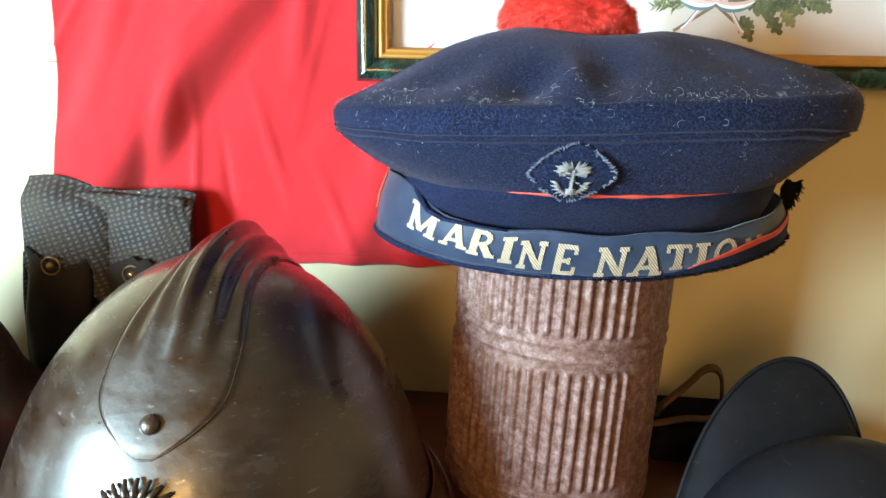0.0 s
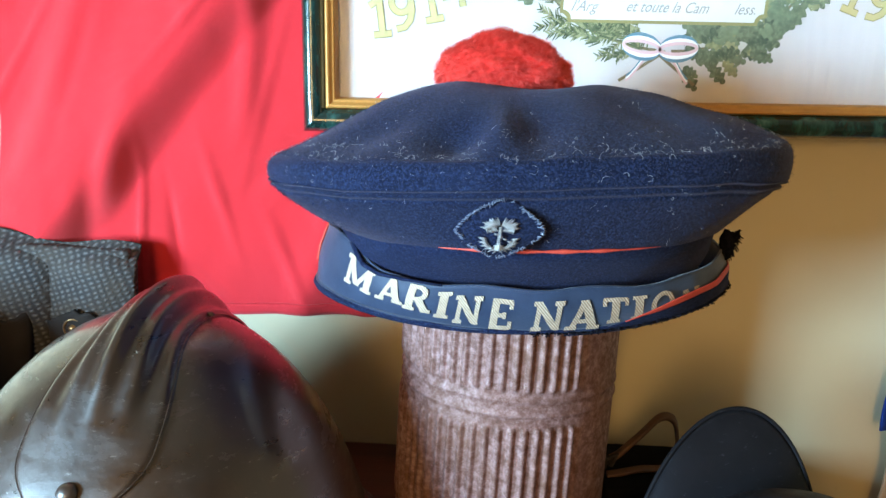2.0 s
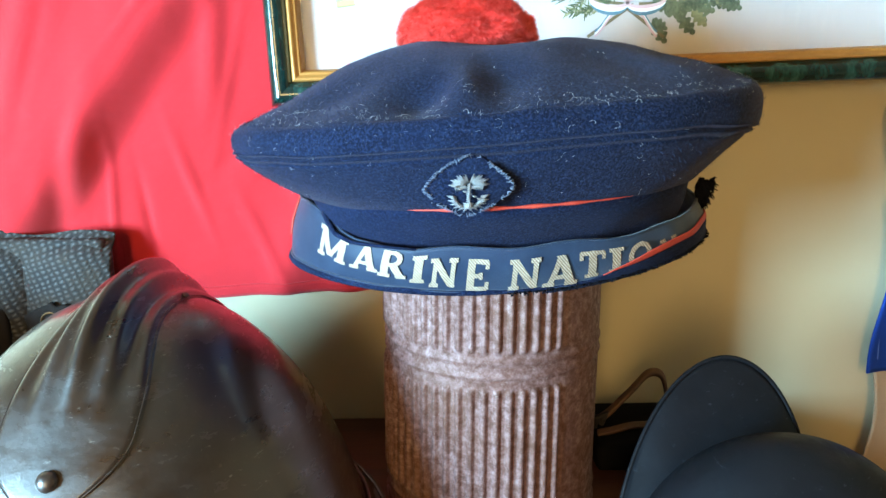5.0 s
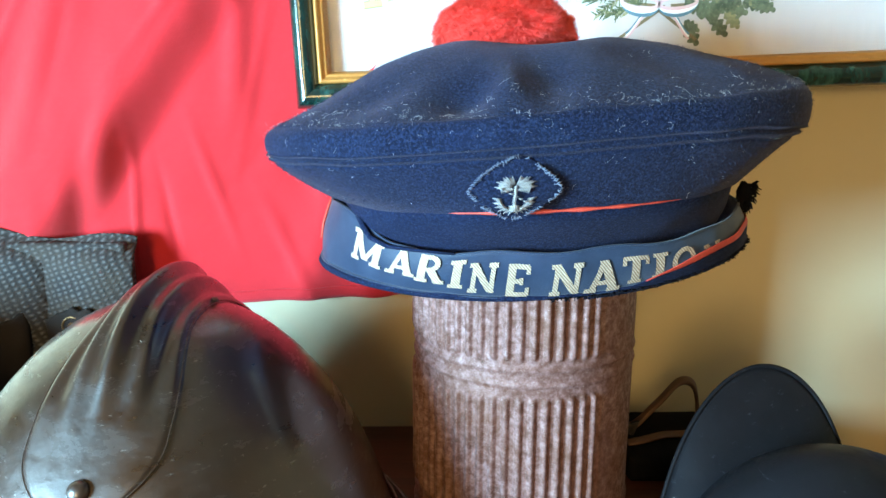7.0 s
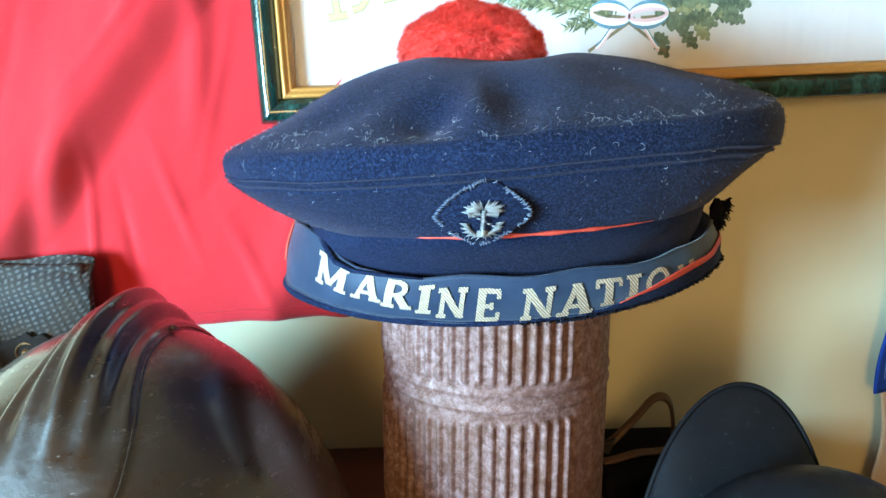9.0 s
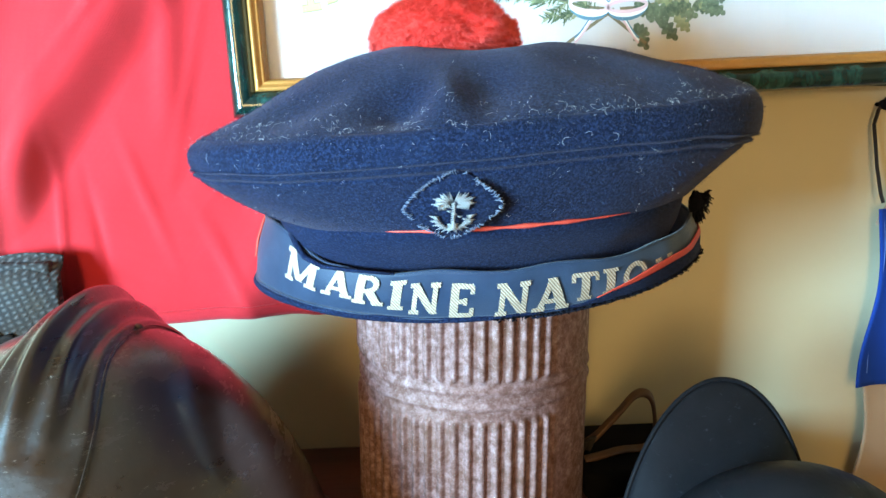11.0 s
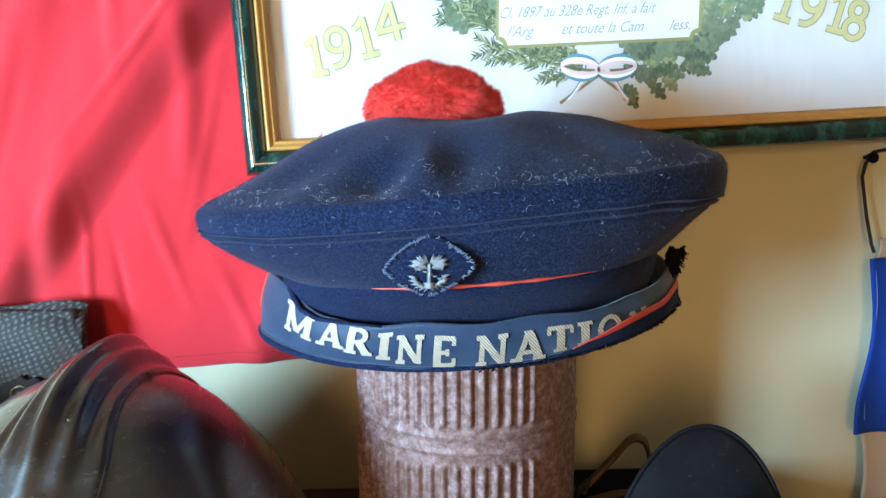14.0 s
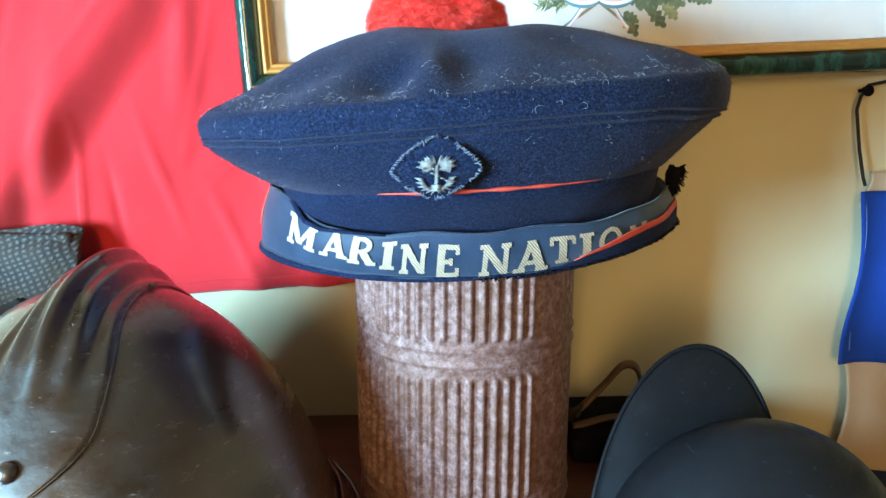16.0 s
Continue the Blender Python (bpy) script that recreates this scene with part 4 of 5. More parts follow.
bm = grid(72, 10, lambda u, v: badge_at(math.cos(2 * math.pi * u) * patch_r(2 * math.pi * u) * v, math.sin(2 * math.pi * u) * patch_r(2 * math.pi * u) * v, 0.0012 * (1 - v ** 4)), close_u=True)
badge = part("badge_patch", bm, M_wool, cap, "navy wool badge patch with frayed edge")
M_fray, n, l, b = mat("frayed_navy_edge", (0.17, 0.20, 0.28), 0.85)
rnd = random.Random(3)
bm = bmesh.new()
for k in range(210):
    a = 2 * math.pi * (k + rnd.random()) / 210
    if noise.noise(Vector((math.cos(a) * 4, math.sin(a) * 4, 8))) > 0.18:
        continue
    r = patch_r(a) * rnd.uniform(0.97, 1.03)
    p0 = badge_at(math.cos(a) * r * 0.93, math.sin(a) * r * 0.93, 0.0012)
    p1 = badge_at(math.cos(a) * r * 1.03, math.sin(a) * r * 1.03, 0.0008 + 0.0010 * rnd.random())
    tube([p0 + Vector((rnd.gauss(0, 0.0004), 0, rnd.gauss(0, 0.0004))), (p0 + p1) / 2 + Vector((0, -0.0004, 0)), p1], rnd.uniform(0.00008, 0.00020), 4, bm)
part("frayed_border", bm, M_fray, badge, "pale frayed whipstitch")
bm = bmesh.new()


def stitch(x0, z0, x1, z1, w, lift=0.0016):
    w *= 1.0
    pts = [badge_at(0.74 * (x0 + (x1 - x0) * q), 0.74 * (z0 + (z1 - z0) * q) - 0.001, lift + 0.0008 * math.sin(q * math.pi)) for q in (0, 0.25, 0.5, 0.75, 1)]
    tube(pts, lambda u: w * (0.5 + 0.5 * math.sin(u * math.pi)), 5, bm)


for k in range(11):
    z = 0.0040 - k * 0.0012
    stitch(-0.0011, z - 0.0005, 0.0011, z + 0.0005, 0.00036, 0.0026)
for sgn in (-1, 1):
    for k in range(17):
        a = radians(-88 + k * 5.0)
        r1 = 0.0108 + 0.0010 * math.sin(k * 2.1)
        stitch(sgn * 0.0068 * math.cos(a), -0.0022 + 0.0066 * math.sin(a), sgn * r1 * math.cos(a + 0.10), -0.0016 + 0.96 * r1 * math.sin(a + 0.05), 0.00026, 0.0014 + 0.0003 * (k % 3))
    for k in range(11):
        a = radians(-14 + k * 9)
        r1 = 0.0078 + 0.0010 * math.sin(k * 1.9)
        stitch(sgn * 0.0018 * math.cos(a), 0.0040 + 0.0008 * math.sin(a), sgn * r1 * math.cos(a) * 1.25, 0.0042 + 0.72 * r1 * math.sin(a), 0.00034, 0.0018 + 0.0003 * (k % 3))
    for k in range(7):
        x = 0.0015 + 0.0009 * k
        stitch(sgn * x, 0.0012 - 0.0002 * k, sgn * (x + 0.0008), 0.0034 + 0.0001 * k, 0.00034, 0.0020)
for k in range(7):
    stitch(-0.0085 + 0.0026 * k, 0.0032 - 0.0015 * k, -0.0062 + 0.0026 * k, 0.0028 - 0.0015 * k, 0.00042, 0.0032)
for k in range(4):
    stitch(-0.0028 + 0.0002 * k, -0.0072 - k * 0.0009, 0.0028 - 0.0002 * k, -0.0072 - k * 0.0009, 0.00042, 0.0026)
part("embroidered_anchor", bm, M_silver, badge, "silver bullion anchor")

# pompom: a clipped ball of yarn
PC, PRX, PRY, PRZ = Vector((0.0565, 0.396, 1.3295)), 0.0372, 0.034, 0.0185


def pom_point(u, v, k=1.0):
    a, e = 2 * math.pi * u, math.pi * (v - 0.5)
    d = Vector((math.cos(a) * math.cos(e), math.sin(a) * math.cos(e), math.sin(e)))
    r = k * (1 + 0.10 * noise.noise(d * 2.2) + 0.08 * noise.noise(d * 6) + 0.08 * noise.noise(d * 14))
    sz = PRZ * (1.08 if d.z > 0 else 0.85)
    p = Vector((d.x * PRX * r, d.y * PRY * r, d.z * sz * r))
    p.z += ROLL * 0.0 * p.x - 0.0035 * (p.x / PRX) ** 2
    return PC + p


pom = part("pompom", grid(90, 50, lambda u, v: pom_point(u, v, 0.90), close_u=True), M_pom, cap, "fluffy red wool pompom")
rng = np.random.default_rng(4)
V, F = [], []
for k in range(90000):
    u, v = rng.random(), 0.5 + math.asin(rng.uniform(-0.9, 1)) / math.pi
    p = pom_point(u, v, 0.88)
    d = (p - PC)
    d = Vector((d.x / PRX ** 2, d.y / PRY ** 2, d.z / PRZ ** 2)).normalized()
    d = (d + Vector(rng.normal(0, 0.85, 3))).normalized()
    s_ = d.orthogonal().normalized() * 0.00007
    ln = 0.0018 + 0.0026 * rng.random() ** 2
    m_ = p + d * ln * 0.6
    e_ = m_ + (d + Vector(rng.normal(0, 0.5, 3))).normalized() * ln * 0.5
    i = len(V)
    V += [p - s_, p + s_, m_ + s_ * 0.8, m_ - s_ * 0.8, e_]
    F += [(i, i + 1, i + 2, i + 3), (i + 3, i + 2, i + 4)]
M_fuzz, n, l, b = mat("red_yarn_tips", (0.80, 0.055, 0.040), 0.9)
b.inputs["Specular IOR Level"].default_value = 0.05
l.new(mix(n, l, noise_tex(n, l, coords(n, l), 220, 3), (0.80, 0.045, 0.040), (0.97, 0.19, 0.16)), b.inputs["Base Color"])
soup("yarn_fuzz", V, F, M_fuzz, pom)
part("cord_loop", tube([(0.087 + 0.010 * (1 - math.cos(math.pi * k / 14)), 0.405, 1.3155 + 0.0052 * math.sin(math.pi * k / 14)) for k in range(15)], 0.0007, 6), M_leather, cap, "thin tan cord loop beside the pompom")

# lint and nap on the wool
rnd = random.Random(21)
V, F = [], []


def hair(p, n_, ln, w, curl):
    """A thin bent fibre lying on the cloth at p."""
    t = n_.orthogonal().normalized()
    t = (Matrix.Rotation(rnd.uniform(0, 6.28), 3, n_) @ t)
    turn = rnd.uniform(-curl, curl)
    pts, q = [], p + n_ * 0.0004
    for j in range(7):
        pts.append(q + n_ * (0.0007 * math.sin(j / 6 * math.pi)))
        q = q + t * (ln / 6)
        t = (Matrix.Rotation(turn, 3, n_) @ t)
    i = len(V)
    for j, q in enumerate(pts):
        d = (pts[min(j + 1, 6)] - pts[max(j - 1, 0)]).normalized()
        s_ = d.cross(n_).normalized() * w
        up = n_ * w
        V.extend((q - s_, q + up, q + s_))
    for j in range(6):
        a = i + 3 * j
        F.append((a, a + 1, a + 4, a + 3))
        F.append((a + 1, a + 2, a + 5, a + 4))


def crown_frame(u, v):
    p = crown_point(u, v)
    e = 0.002
    n_ = (crown_point(u + e, v) - p).cross(crown_point(u, v + e) - p).normalized()
    if n_.dot(p - Vector((KX, KY, 1.26))) < 0:
        n_ = -n_
    return p, n_


for k in range(400):
    u = rnd.uniform(0.50, 1.0)
    v = rnd.choice((rnd.uniform(0.15, 0.62), rnd.uniform(0.35, 0.70), rnd.gauss(0.52, 0.09), rnd.uniform(0.62, 0.97)))
    p, n_ = crown_frame(u, min(0.97, max(0.1, v)))
    hair(p, n_, 0.0008 + 0.0055 * rnd.random() ** 2, rnd.uniform(0.000015, 0.00005), 0.8)
clusters = [(rnd.uniform(0.58, 0.95), rnd.uniform(0.44, 0.62)) for _ in range(12)] + [(0.84, 0.57), (0.80, 0.58), (0.62, 0.60), (0.535, 0.62)]
for cu_, cv_ in clusters:
    for k in range(5):
        p, n_ = crown_frame(cu_ + rnd.gauss(0, 0.011), cv_ + rnd.gauss(0, 0.025))
        hair(p, n_, rnd.uniform(0.002, 0.008), rnd.uniform(0.000015, 0.00005), 1.0)
soup("lint", V, F, M_lint, cap, "pale lint and hairs")
V, F = [], []
for k in range(14000):
    u, v = rnd.uniform(0.48, 1.02), rnd.uniform(0.15, 0.99)
    p, n_ = crown_frame(u % 1.0, v)
    d = (n_ + Vector((rnd.gauss(0, 0.9), rnd.gauss(0, 0.9), rnd.gauss(0, 0.9)))).normalized()
    if d.dot(n_) < 0.1:
        d = n_
    s_ = d.orthogonal().normalized() * 0.00007
    i = len(V)
    V += [p - s_, p + s_, p + d * rnd.uniform(0.0007, 0.0018)]
    F.append((i, i + 1, i + 2))
soup("wool_nap", V, F, M_nap, cap)

# ---- crested steel helmet ----
HX, HY, HZ, HRX, HRY, HRZ = -0.1164, 0.376, 0.974, 0.130, 0.1275, 0.2225


def dome_point(u, v, out=0.0):
    a = 2 * math.pi * u
    z = (1.068 + (HZ + HRZ - 1.068) * math.sin(v * math.pi / 2)) if v < 1 else HZ + HRZ
    k = math.sqrt(max(0.0, 1 - ((z - HZ) / HRZ) ** 2))
    p = Vector((HX + HRX * k * math.cos(a), HY + HRY * k * math.sin(a), z))
    n_ = Vector(((p.x - HX) / HRX ** 2, (p.y - HY) / HRY ** 2, (p.z - HZ) / HRZ ** 2)).normalized()
    return p + n_ * (out + 0.0008 * noise.noise(p * 18))


helmet = thing("crested_helmet", "glossy olive brown steel helmet with raised crest on the sideboard", "helmet", (HX, HY, TABLE), "steel helmets")
part("dome", grid(160, 90, dome_point, close_u=True), M_helmet, helmet)


def brim_point(u, v):
    a = 2 * math.pi * u
    k = math.sqrt(1 - ((1.068 - HZ) / HRZ) ** 2)
    front = max(0, -math.sin(a)) ** 2
    r = 0.002 + v * (0.012 + 0.020 * front + 0.012 * max(0, math.sin(a)) ** 2)
    return Vector((HX + (HRX * k + r) * math.cos(a), HY + (HRY * k + r) * math.sin(a), 1.069 - (1.069 - TABLE - 0.002) * v ** 1.3 * (0.9 + 0.1 * front)))


part("brim", solid(grid(120, 10, brim_point, close_u=True), 0.0012), M_helmet, helmet)
rimpts = [brim_point(k / 120, 1) + Vector((0, 0, 0.0012)) for k in range(120)]
part("rolled_rim", tube(rimpts, 0.0016, 6, closed=True), M_helmet, helmet)


def ridge_point(e, w):
    """A place on the dome along the crest: e from front to back in degrees over the top, w metres to the side."""
    a = radians(e)
    y0 = HY - HRY * math.cos(a)
    zz = HZ + HRZ * math.sin(a)
    x0 = -0.1230 + 0.12 * (y0 - 0.291)
    x = x0 + w
    q = 1 - ((x - HX) / HRX) ** 2
    k = math.sqrt(max(0.05, q))
    p = Vector((x, HY - HRY * k * math.cos(a), HZ + HRZ * k * math.sin(a)))
    n_ = Vector(((p.x - HX) / HRX ** 2, (p.y - HY) / HRY ** 2, (p.z - HZ) / HRZ ** 2)).normalized()
    return p, n_


E0, E1 = 43.0, 137.0


def crest_half(e):
    t = (e - E0) / (E1 - E0)
    m = min(t, 1 - t)
    return 0.0010 + 0.0300 * math.sin(min(1, m / 0.13) * math.pi / 2) ** 0.75 - 0.0085 * smoothstep(0.16, 0.42, m)


def crest_point(u, v):
    e = E0 + (E1 - E0) * u
    hw = crest_half(e)
    s = (v - 0.5) * 2
    p, n_ = ridge_point(e, s * hw)
    t = min(u, 1 - u)
    hh = 0.0135 * smoothstep(0.10, 0.40, t)
    flute = 0.0019 * math.cos(s * 4.6 * math.pi) * smoothstep(0.12, 0.3, t) * (1 - abs(s) ** 3)
    plate = 0.0014 * min(1, (1 - abs(s)) * 9) * min(1, t * 60)
    return p + n_ * (plate + hh * math.exp(-(s / 0.52) ** 2) + flute)


part("crest", grid(120, 60, crest_point), M_helmet, helmet, "fluted pressed-steel crest")
border = [crest_point(0.003 + 0.994 * k / 90, 0.02) for k in range(91)] + [crest_point(0.997 - 0.994 * k / 90, 0.98) for k in range(91)]
part("crest_border", tube(border, 0.0005, 6, closed=True), M_helmet, helmet)


def dome_bump(name, e, w, r, h, label=""):
    p, n_ = ridge_point(e, w)
    t = n_.orthogonal().normalized()
    o = n_.cross(t)
    bm = grid(20, 8, lambda u, v: p + n_ * (0.002 + h * math.cos(v * math.pi / 2)) + (t * math.cos(2 * math.pi * u) + o * math.sin(2 * math.pi * u)) * r * math.sin(v * math.pi / 2), close_u=True)
    part(name, bm, M_helmet, helmet, label)


dome_bump("rivet", 48.0, 0.0, 0.0046, 0.0034, "domed steel rivet")
dome_bump("rivet", 92.0, 0.0215, 0.0022, 0.0016)
# embossed grenade badge on the front
bm = bmesh.new()
for k in range(15):
    a = radians(-20 + 220 * k / 14)
    p0, n0 = ridge_point(36.0 + 2.0 * math.sin(a), 0.009 * math.cos(a))
    p1, n1 = ridge_point(36.0 + 5.0 * math.sin(a), 0.021 * math.cos(a))
    tube([p0 + n0 * 0.002, (p0 + p1) / 2 + n0 * 0.004, p1 + n1 * 0.0015], lambda u: 0.0022 * (1 - 0.6 * u), 6, bm)
pb, nb = ridge_point(33.0, 0.0)
for k in range(1):
    t = nb.orthogonal().normalized()
    o = nb.cross(t)
    bm2 = grid(24, 10, lambda u, v: pb + nb * (0.006 * math.cos(v * math.pi / 2)) + (t * math.cos(2 * math.pi * u) + o * math.sin(2 * math.pi * u)) * 0.012 * math.sin(v * math.pi / 2), close_u=True)
tagged(part("badge_flame", bm, M_helmet, helmet, "embossed grenade flame"), kind="stuff")
part("badge_ball", bm2, M_helmet, helmet)

# ---- brown helmet at the table's other end ----
other = thing("steel_helmet", "dark brown steel helmet standing on the sideboard", "helmet", (-0.345, 0.385, TABLE), "steel helmets")


def other_dome(u, v):
    a = 2 * math.pi * u
    e = v * math.pi / 2
    flare = 0.02 * (1 - smoothstep(0, 0.25, v))
    return Vector((-0.345 + (0.098 * math.cos(e) + flare) * math.cos(a), 0.385 + (0.112 * math.cos(e) + flare) * math.sin(a), TABLE + 0.0015 + 0.128 * math.sin(e)))


part("dome", grid(80, 50, other_dome, close_u=True), M_dark_helmet, other)
part("rolled_rim", tube([other_dome(k / 80, 0) + Vector((0, 0, 0.001)) for k in range(80)], 0.0018, 6, closed=True), M_dark_helmet, other)

# ---- blue-grey helmet lying tilted ----
TC = Vector((0.1945, 0.365, 1.0420))
TL = (Vector((0.2165, 0.410, 1.1440)) - TC)
TLEN = TL.length
TL.normalize()
TU = Vector((0.15, -0.8, 0.5))
TU = (TU - TL * TU.dot(TL)).normalized()
TW = TL.cross(TU)


TD = Vector((0.2140, 0.330, 1.0450))


def brim_sheet(u, v):
    """The raised brim, v from its root to its edge, slightly cupped."""
    a = 2 * math.pi * u
    c, s = math.cos(a), math.sin(a)
    p = TC + TL * (TLEN * v * s) + TW * (0.0600 * v * c) + TU * (0.004 * v ** 3 - 0.010 * (1 - v * v))
    q = p - TD
    f = math.sqrt((q.x / 0.080) ** 2 + (q.y / 0.058) ** 2 + (q.z / 0.087) ** 2) - 1
    return p + (TU * 0.6 + Vector((0, -0.4, 0))) * (0.040 * math.exp(-(max(f, 0) / 0.45) ** 1.3) * (1 - v ** 6))




def tilt_dome(u, v):
    a, e = 2 * math.pi * u, math.pi * (v - 0.5)
    p = TD + Vector((0.080 * math.cos(a) * math.cos(e), 0.058 * math.sin(a) * math.cos(e), 0.087 * math.sin(e)))
    return p


tilted = thing("tilted_helmet", "matt blue-grey steel helmet lying tilted with raised brim", "helmet", (0.205, 0.33, TABLE), "steel helmets")
def cut_at_table(bm):
    bmesh.ops.bisect_plane(bm, geom=bm.verts[:] + bm.edges[:] + bm.faces[:], plane_co=(0, 0, TABLE + 0.0008), plane_no=(0, 0, -1), clear_outer=True)
    return bm


part("dome", cut_at_table(grid(90, 60, tilt_dome, close_u=True)), M_blue_hat, tilted)
part("brim", cut_at_table(solid(grid(120, 30, lambda u, v: brim_sheet(u, 0.02 + 0.98 * v), close_u=True), 0.0014)), M_blue_hat, tilted)
part("rolled_rim", cut_at_table(tube([brim_sheet(k / 120, 1) for k in range(120)], 0.0013, 6, closed=True)), M_blue_hat, tilted)

# ---- black case with leather strap ----
case = thing("black_case", "black cloth-covered case with a worn leather strap", "case", (0.2, 0.48, TABLE))
part("body", box(0.152, 0.262, 0.455, 0.528, TABLE + 0.0005, 1.0640, 0.006, 3), M_black, case)


def strap(points, width, thick, name, material, parent, axis=(0, 1, 0), label=""):
    """A flat strap along points, its width along axis."""
    pts = [Vector(p) for p in points]
    ax = Vector(axis).normalized()
    fine = []
    for i in range(len(pts) - 1):
        p0, p1, p2, p3 = pts[max(i - 1, 0)], pts[i], pts[i + 1], pts[min(i + 2, len(pts) - 1)]
        for k in range(8):
            t = k / 8
            fine.append(0.5 * ((2 * p1) + (p2 - p0) * t + (2 * p0 - 5 * p1 + 4 * p2 - p3) * t * t + (3 * p1 - p0 - 3 * p2 + p3) * t ** 3))
    fine.append(pts[-1])
    m_ = len(fine) - 1
    def f(u, v):
        i = min(int(round(u * m_)), m_)
        return fine[i] + ax * width * (v - 0.5) + Vector((0, 0, 0.0012 * noise.noise(fine[i] * 60)))
    return part(name, solid(grid(m_ + 1, 5, f), thick), material, parent, label)


strap([(0.154, 0.488, 1.0665), (0.168, 0.490, 1.0760), (0.183, 0.492, 1.0905), (0.194, 0.494, 1.1005), (0.2025, 0.495, 1.1022), (0.2085, 0.495, 1.0975), (0.2115, 0.495, 1.0850), (0.2130, 0.495, 1.0650)], 0.007, 0.0026, "strap", M_leather, case, (0.3, 1, 0.3), "worn tan leather strap looped upright")
strap([(0.156, 0.474, 1.0655), (0.172, 0.477, 1.0675), (0.190, 0.481, 1.0685), (0.208, 0.486, 1.0660)], 0.006, 0.002, "strap", M_leather, case, (0.1, 1, 0.2), "flat leather strap end")
bm = tube([(0.156, 0.484, 1.0650), (0.157, 0.482, 1.0730), (0.163, 0.480, 1.0770), (0.160, 0.482, 1.0680)], 0.0024, 8)
part("buckle_knot", bm, M_dark_leather, case, "dark knotted strap end")

# ---- webbing pouch ----
pouch = thing("webbing_pouch", "grey cotton webbing pouch with brass studs standing against the wall", "pouch", (-0.245, 0.515, TABLE))


def flap(u, v):
    x = -0.3035 + 0.1205 * u
    z = 1.2040 - 0.080 * v - 0.006 * u + 0.003 * math.sin(u * 9)
    lobe = abs(math.sin((u * 2.0 + 0.02) * math.pi / 1.04)) ** 0.5
    y = 0.5270 - 0.018 * smoothstep(0, 0.22, v) * (0.55 + 0.45 * lobe) - 0.004 * lobe
    y += 0.0015 * noise.noise(Vector((x * 50, z * 50, 1)))
    return Vector((x, y, z))


part("flap", solid(grid(90, 40, flap), 0.003), M_webbing, pouch, "ribbed grey webbing flap")
part("body", box(-0.3005, -0.1865, 0.5105, 0.5285, TABLE + 0.0005, 1.197, 0.005, 3), M_webbing, pouch)
for x, z in ((-0.2785, 1.145), (-0.2205, 1.1425)):
    def tab(u, v, x=x, z=z):
        px = x - 0.021 + 0.043 * u + 0.002 * math.sin(v * 7)
        pz = z + 0.006 + 0.006 * math.sin(u * 4 + x * 60) + 0.003 * noise.noise(Vector((u * 9, x * 50, 3))) - (0.085 + 0.006 * math.sin(u * 9)) * v
        return Vector((px, 0.5075 - 0.0085 * math.sin(u * math.pi) ** 0.6 - 0.003 * v + 0.0025 * noise.noise(Vector((px * 60, pz * 45, 2))), pz))
    part("leather_tab", solid(grid(30, 36, tab), 0.0025), M_dark_leather, pouch, "dark creased leather closing tab")
    part("stud", tube([(x, 0.4990, z), (x, 0.4960, z), (x, 0.4945, z)], lambda u: 0.0038 * (1 - 0.5 * u), 12), M_brass, pouch, "small brass stud")
    part("eyelet", tube([(x + 0.0065 * math.cos(2 * math.pi * k / 24), 0.4972, z + 0.0065 * math.sin(2 * math.pi * k / 24)) for k in range(24)], 0.0008, 6, closed=True), M_brass, pouch, "worn brass ring")
strap([(-0.3045, 0.520, 1.150), (-0.3055, 0.518, 1.115), (-0.3045, 0.517, 1.080), (-0.3040, 0.517, 1.050)], 0.015, 0.003, "side_strap", M_webbing, pouch, (0.4, 1, 0), "frayed webbing side strap")

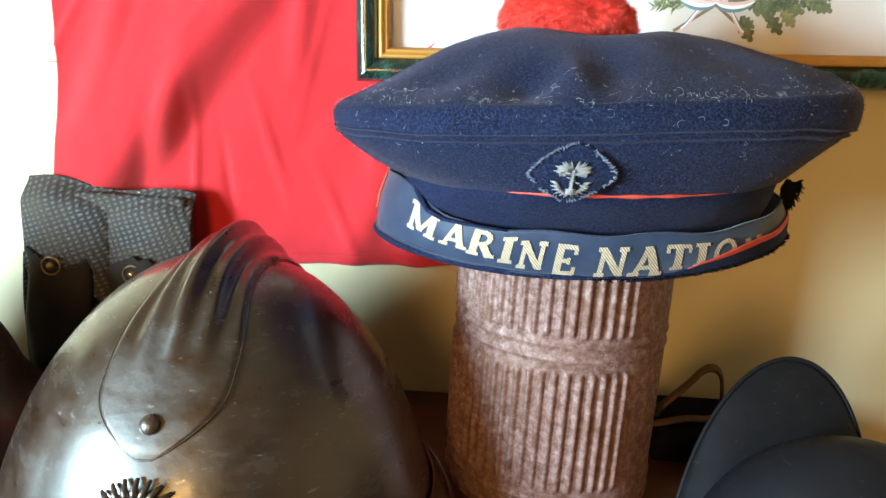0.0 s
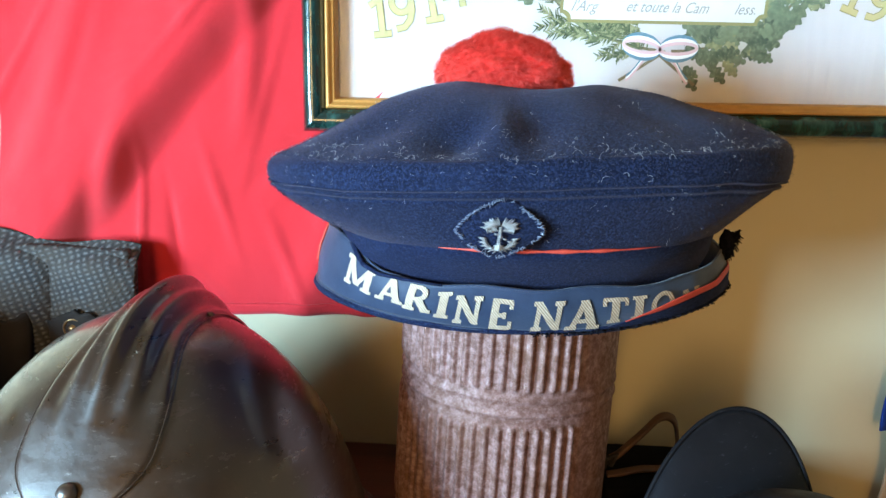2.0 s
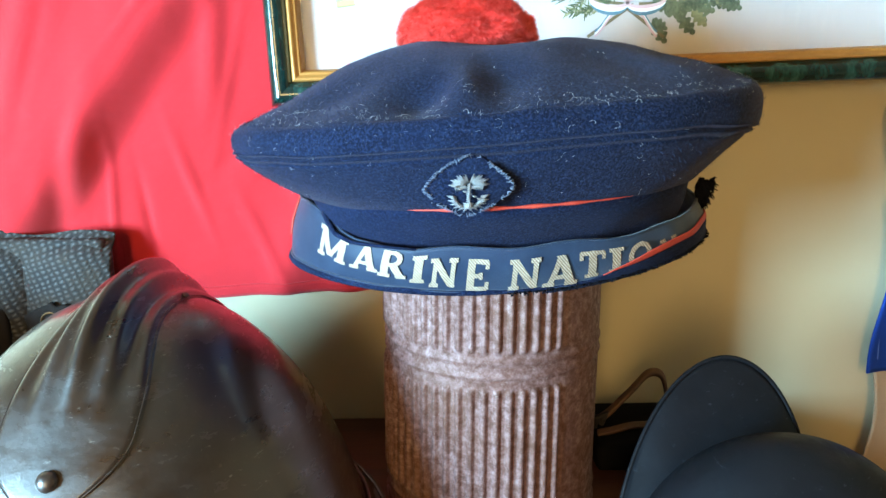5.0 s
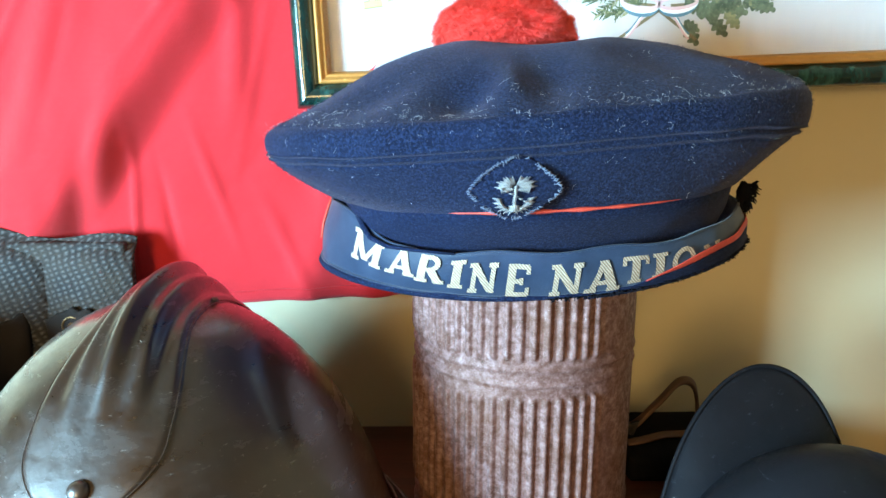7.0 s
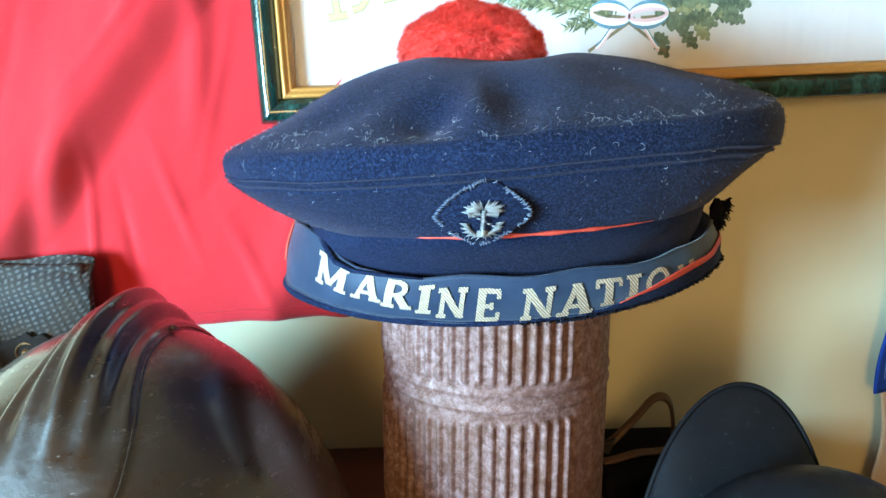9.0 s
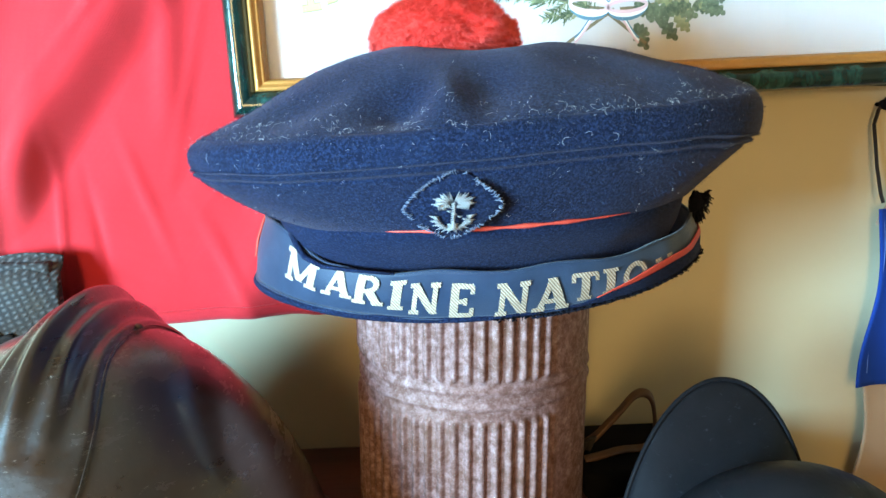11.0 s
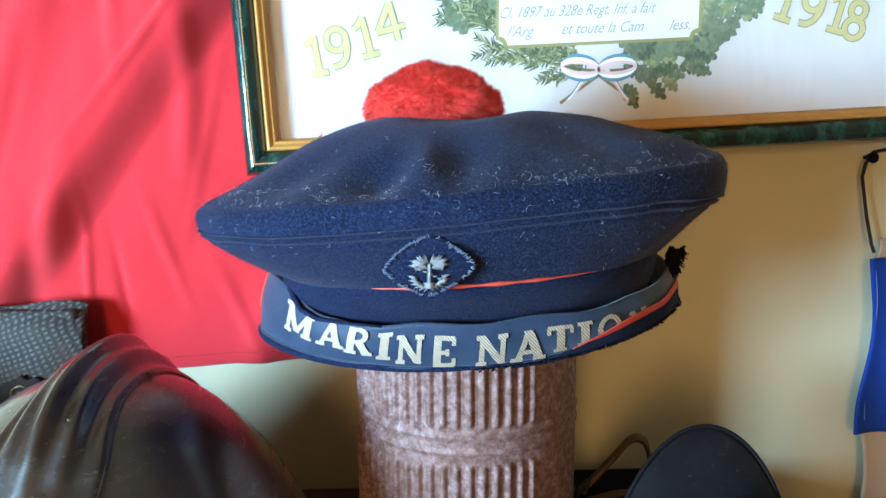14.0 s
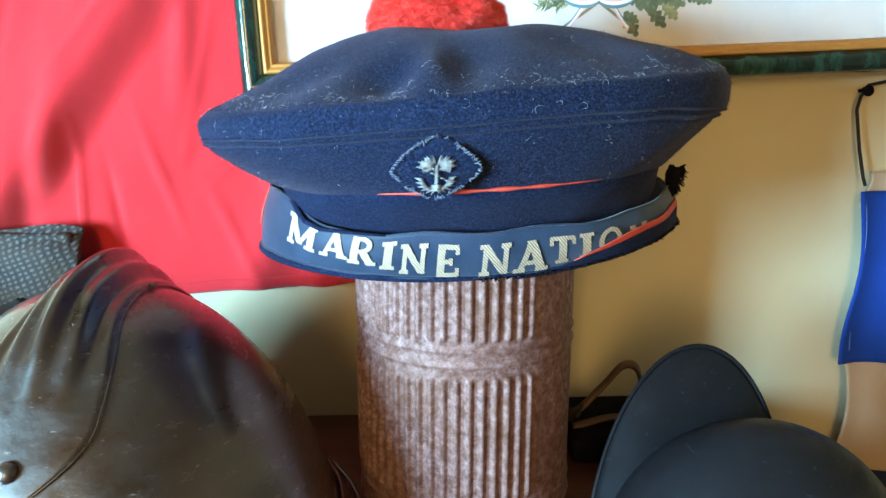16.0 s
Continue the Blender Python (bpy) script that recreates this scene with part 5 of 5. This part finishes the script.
# ---- nail, cord and hanging tricolour cloth ----
nail = thing("wall_nail", "small black round-headed nail in the wall", "nail", (0.384, 0.548, 1.294))
part("head", tube([(0.384, 0.5385, 1.294), (0.384, 0.5400, 1.294), (0.384, 0.5430, 1.294)], lambda u: 0.0042 - 0.001 * u, 14), M_dark, nail)
part("shank", tube([(0.384, 0.543, 1.294), (0.384, 0.5495, 1.294)], 0.0014, 8), M_dark, nail)
pennant = thing("hanging_cloth", "blue and beige cloth hanging by a dark cord from a nail", "cloth", (0.42, 0.535, 1.0))
part("cord", tube([(0.4300, 0.5415, 1.3120), (0.4000, 0.5412, 1.3010), (0.3850, 0.5410, 1.2980), (0.3795, 0.5400, 1.2900), (0.3775, 0.5400, 1.2800), (0.3820, 0.5380, 1.2500), (0.3860, 0.5360, 1.2300), (0.3880, 0.5350, 1.2240)], 0.0013, 8), M_dark_leather, pennant, "thin dark brown cord")


def hang(x0, x1, z0, z1, off, top_in=0.0):
    def f(u, v):
        z = z1 + (z0 - z1) * v
        xl = x0 + top_in * (1 - v) + 0.003 * math.sin(v * 5)
        x = xl + (x1 - xl) * u
        return Vector((x, 0.5320 - off - 0.004 * math.sin(x * 90) - 0.003 * math.sin(z * 50), z))
    return solid(grid(30, 30, f), 0.0015)


part("beige_tip", hang(0.386, 0.47, 1.2080, 1.2340, 0.000, 0.006), M_beige_cloth, pennant, "beige cloth top")
part("blue_panel", hang(0.3825, 0.478, 1.0840, 1.2200, 0.003), M_blue_cloth, pennant, "bright blue cloth panel")
part("beige_panel", hang(0.3880, 0.482, 0.9900, 1.0850, 0.001), M_beige_cloth, pennant, "beige cloth panel")
part("navy_panel", hang(0.3960, 0.490, 0.9000, 0.9920, 0.003), M_navy_cloth, pennant, "dark navy cloth end")
part("stitch_line", tube([(0.3870 + 0.002 * math.sin(k * 0.4), 0.5280 - 0.004 * math.sin(0.387 * 90) - 0.003 * math.sin((1.218 - k * 0.0065) * 50), 1.2180 - k * 0.0065) for k in range(20)], 0.0004, 4), M_stitch, pennant, "pale stitching")
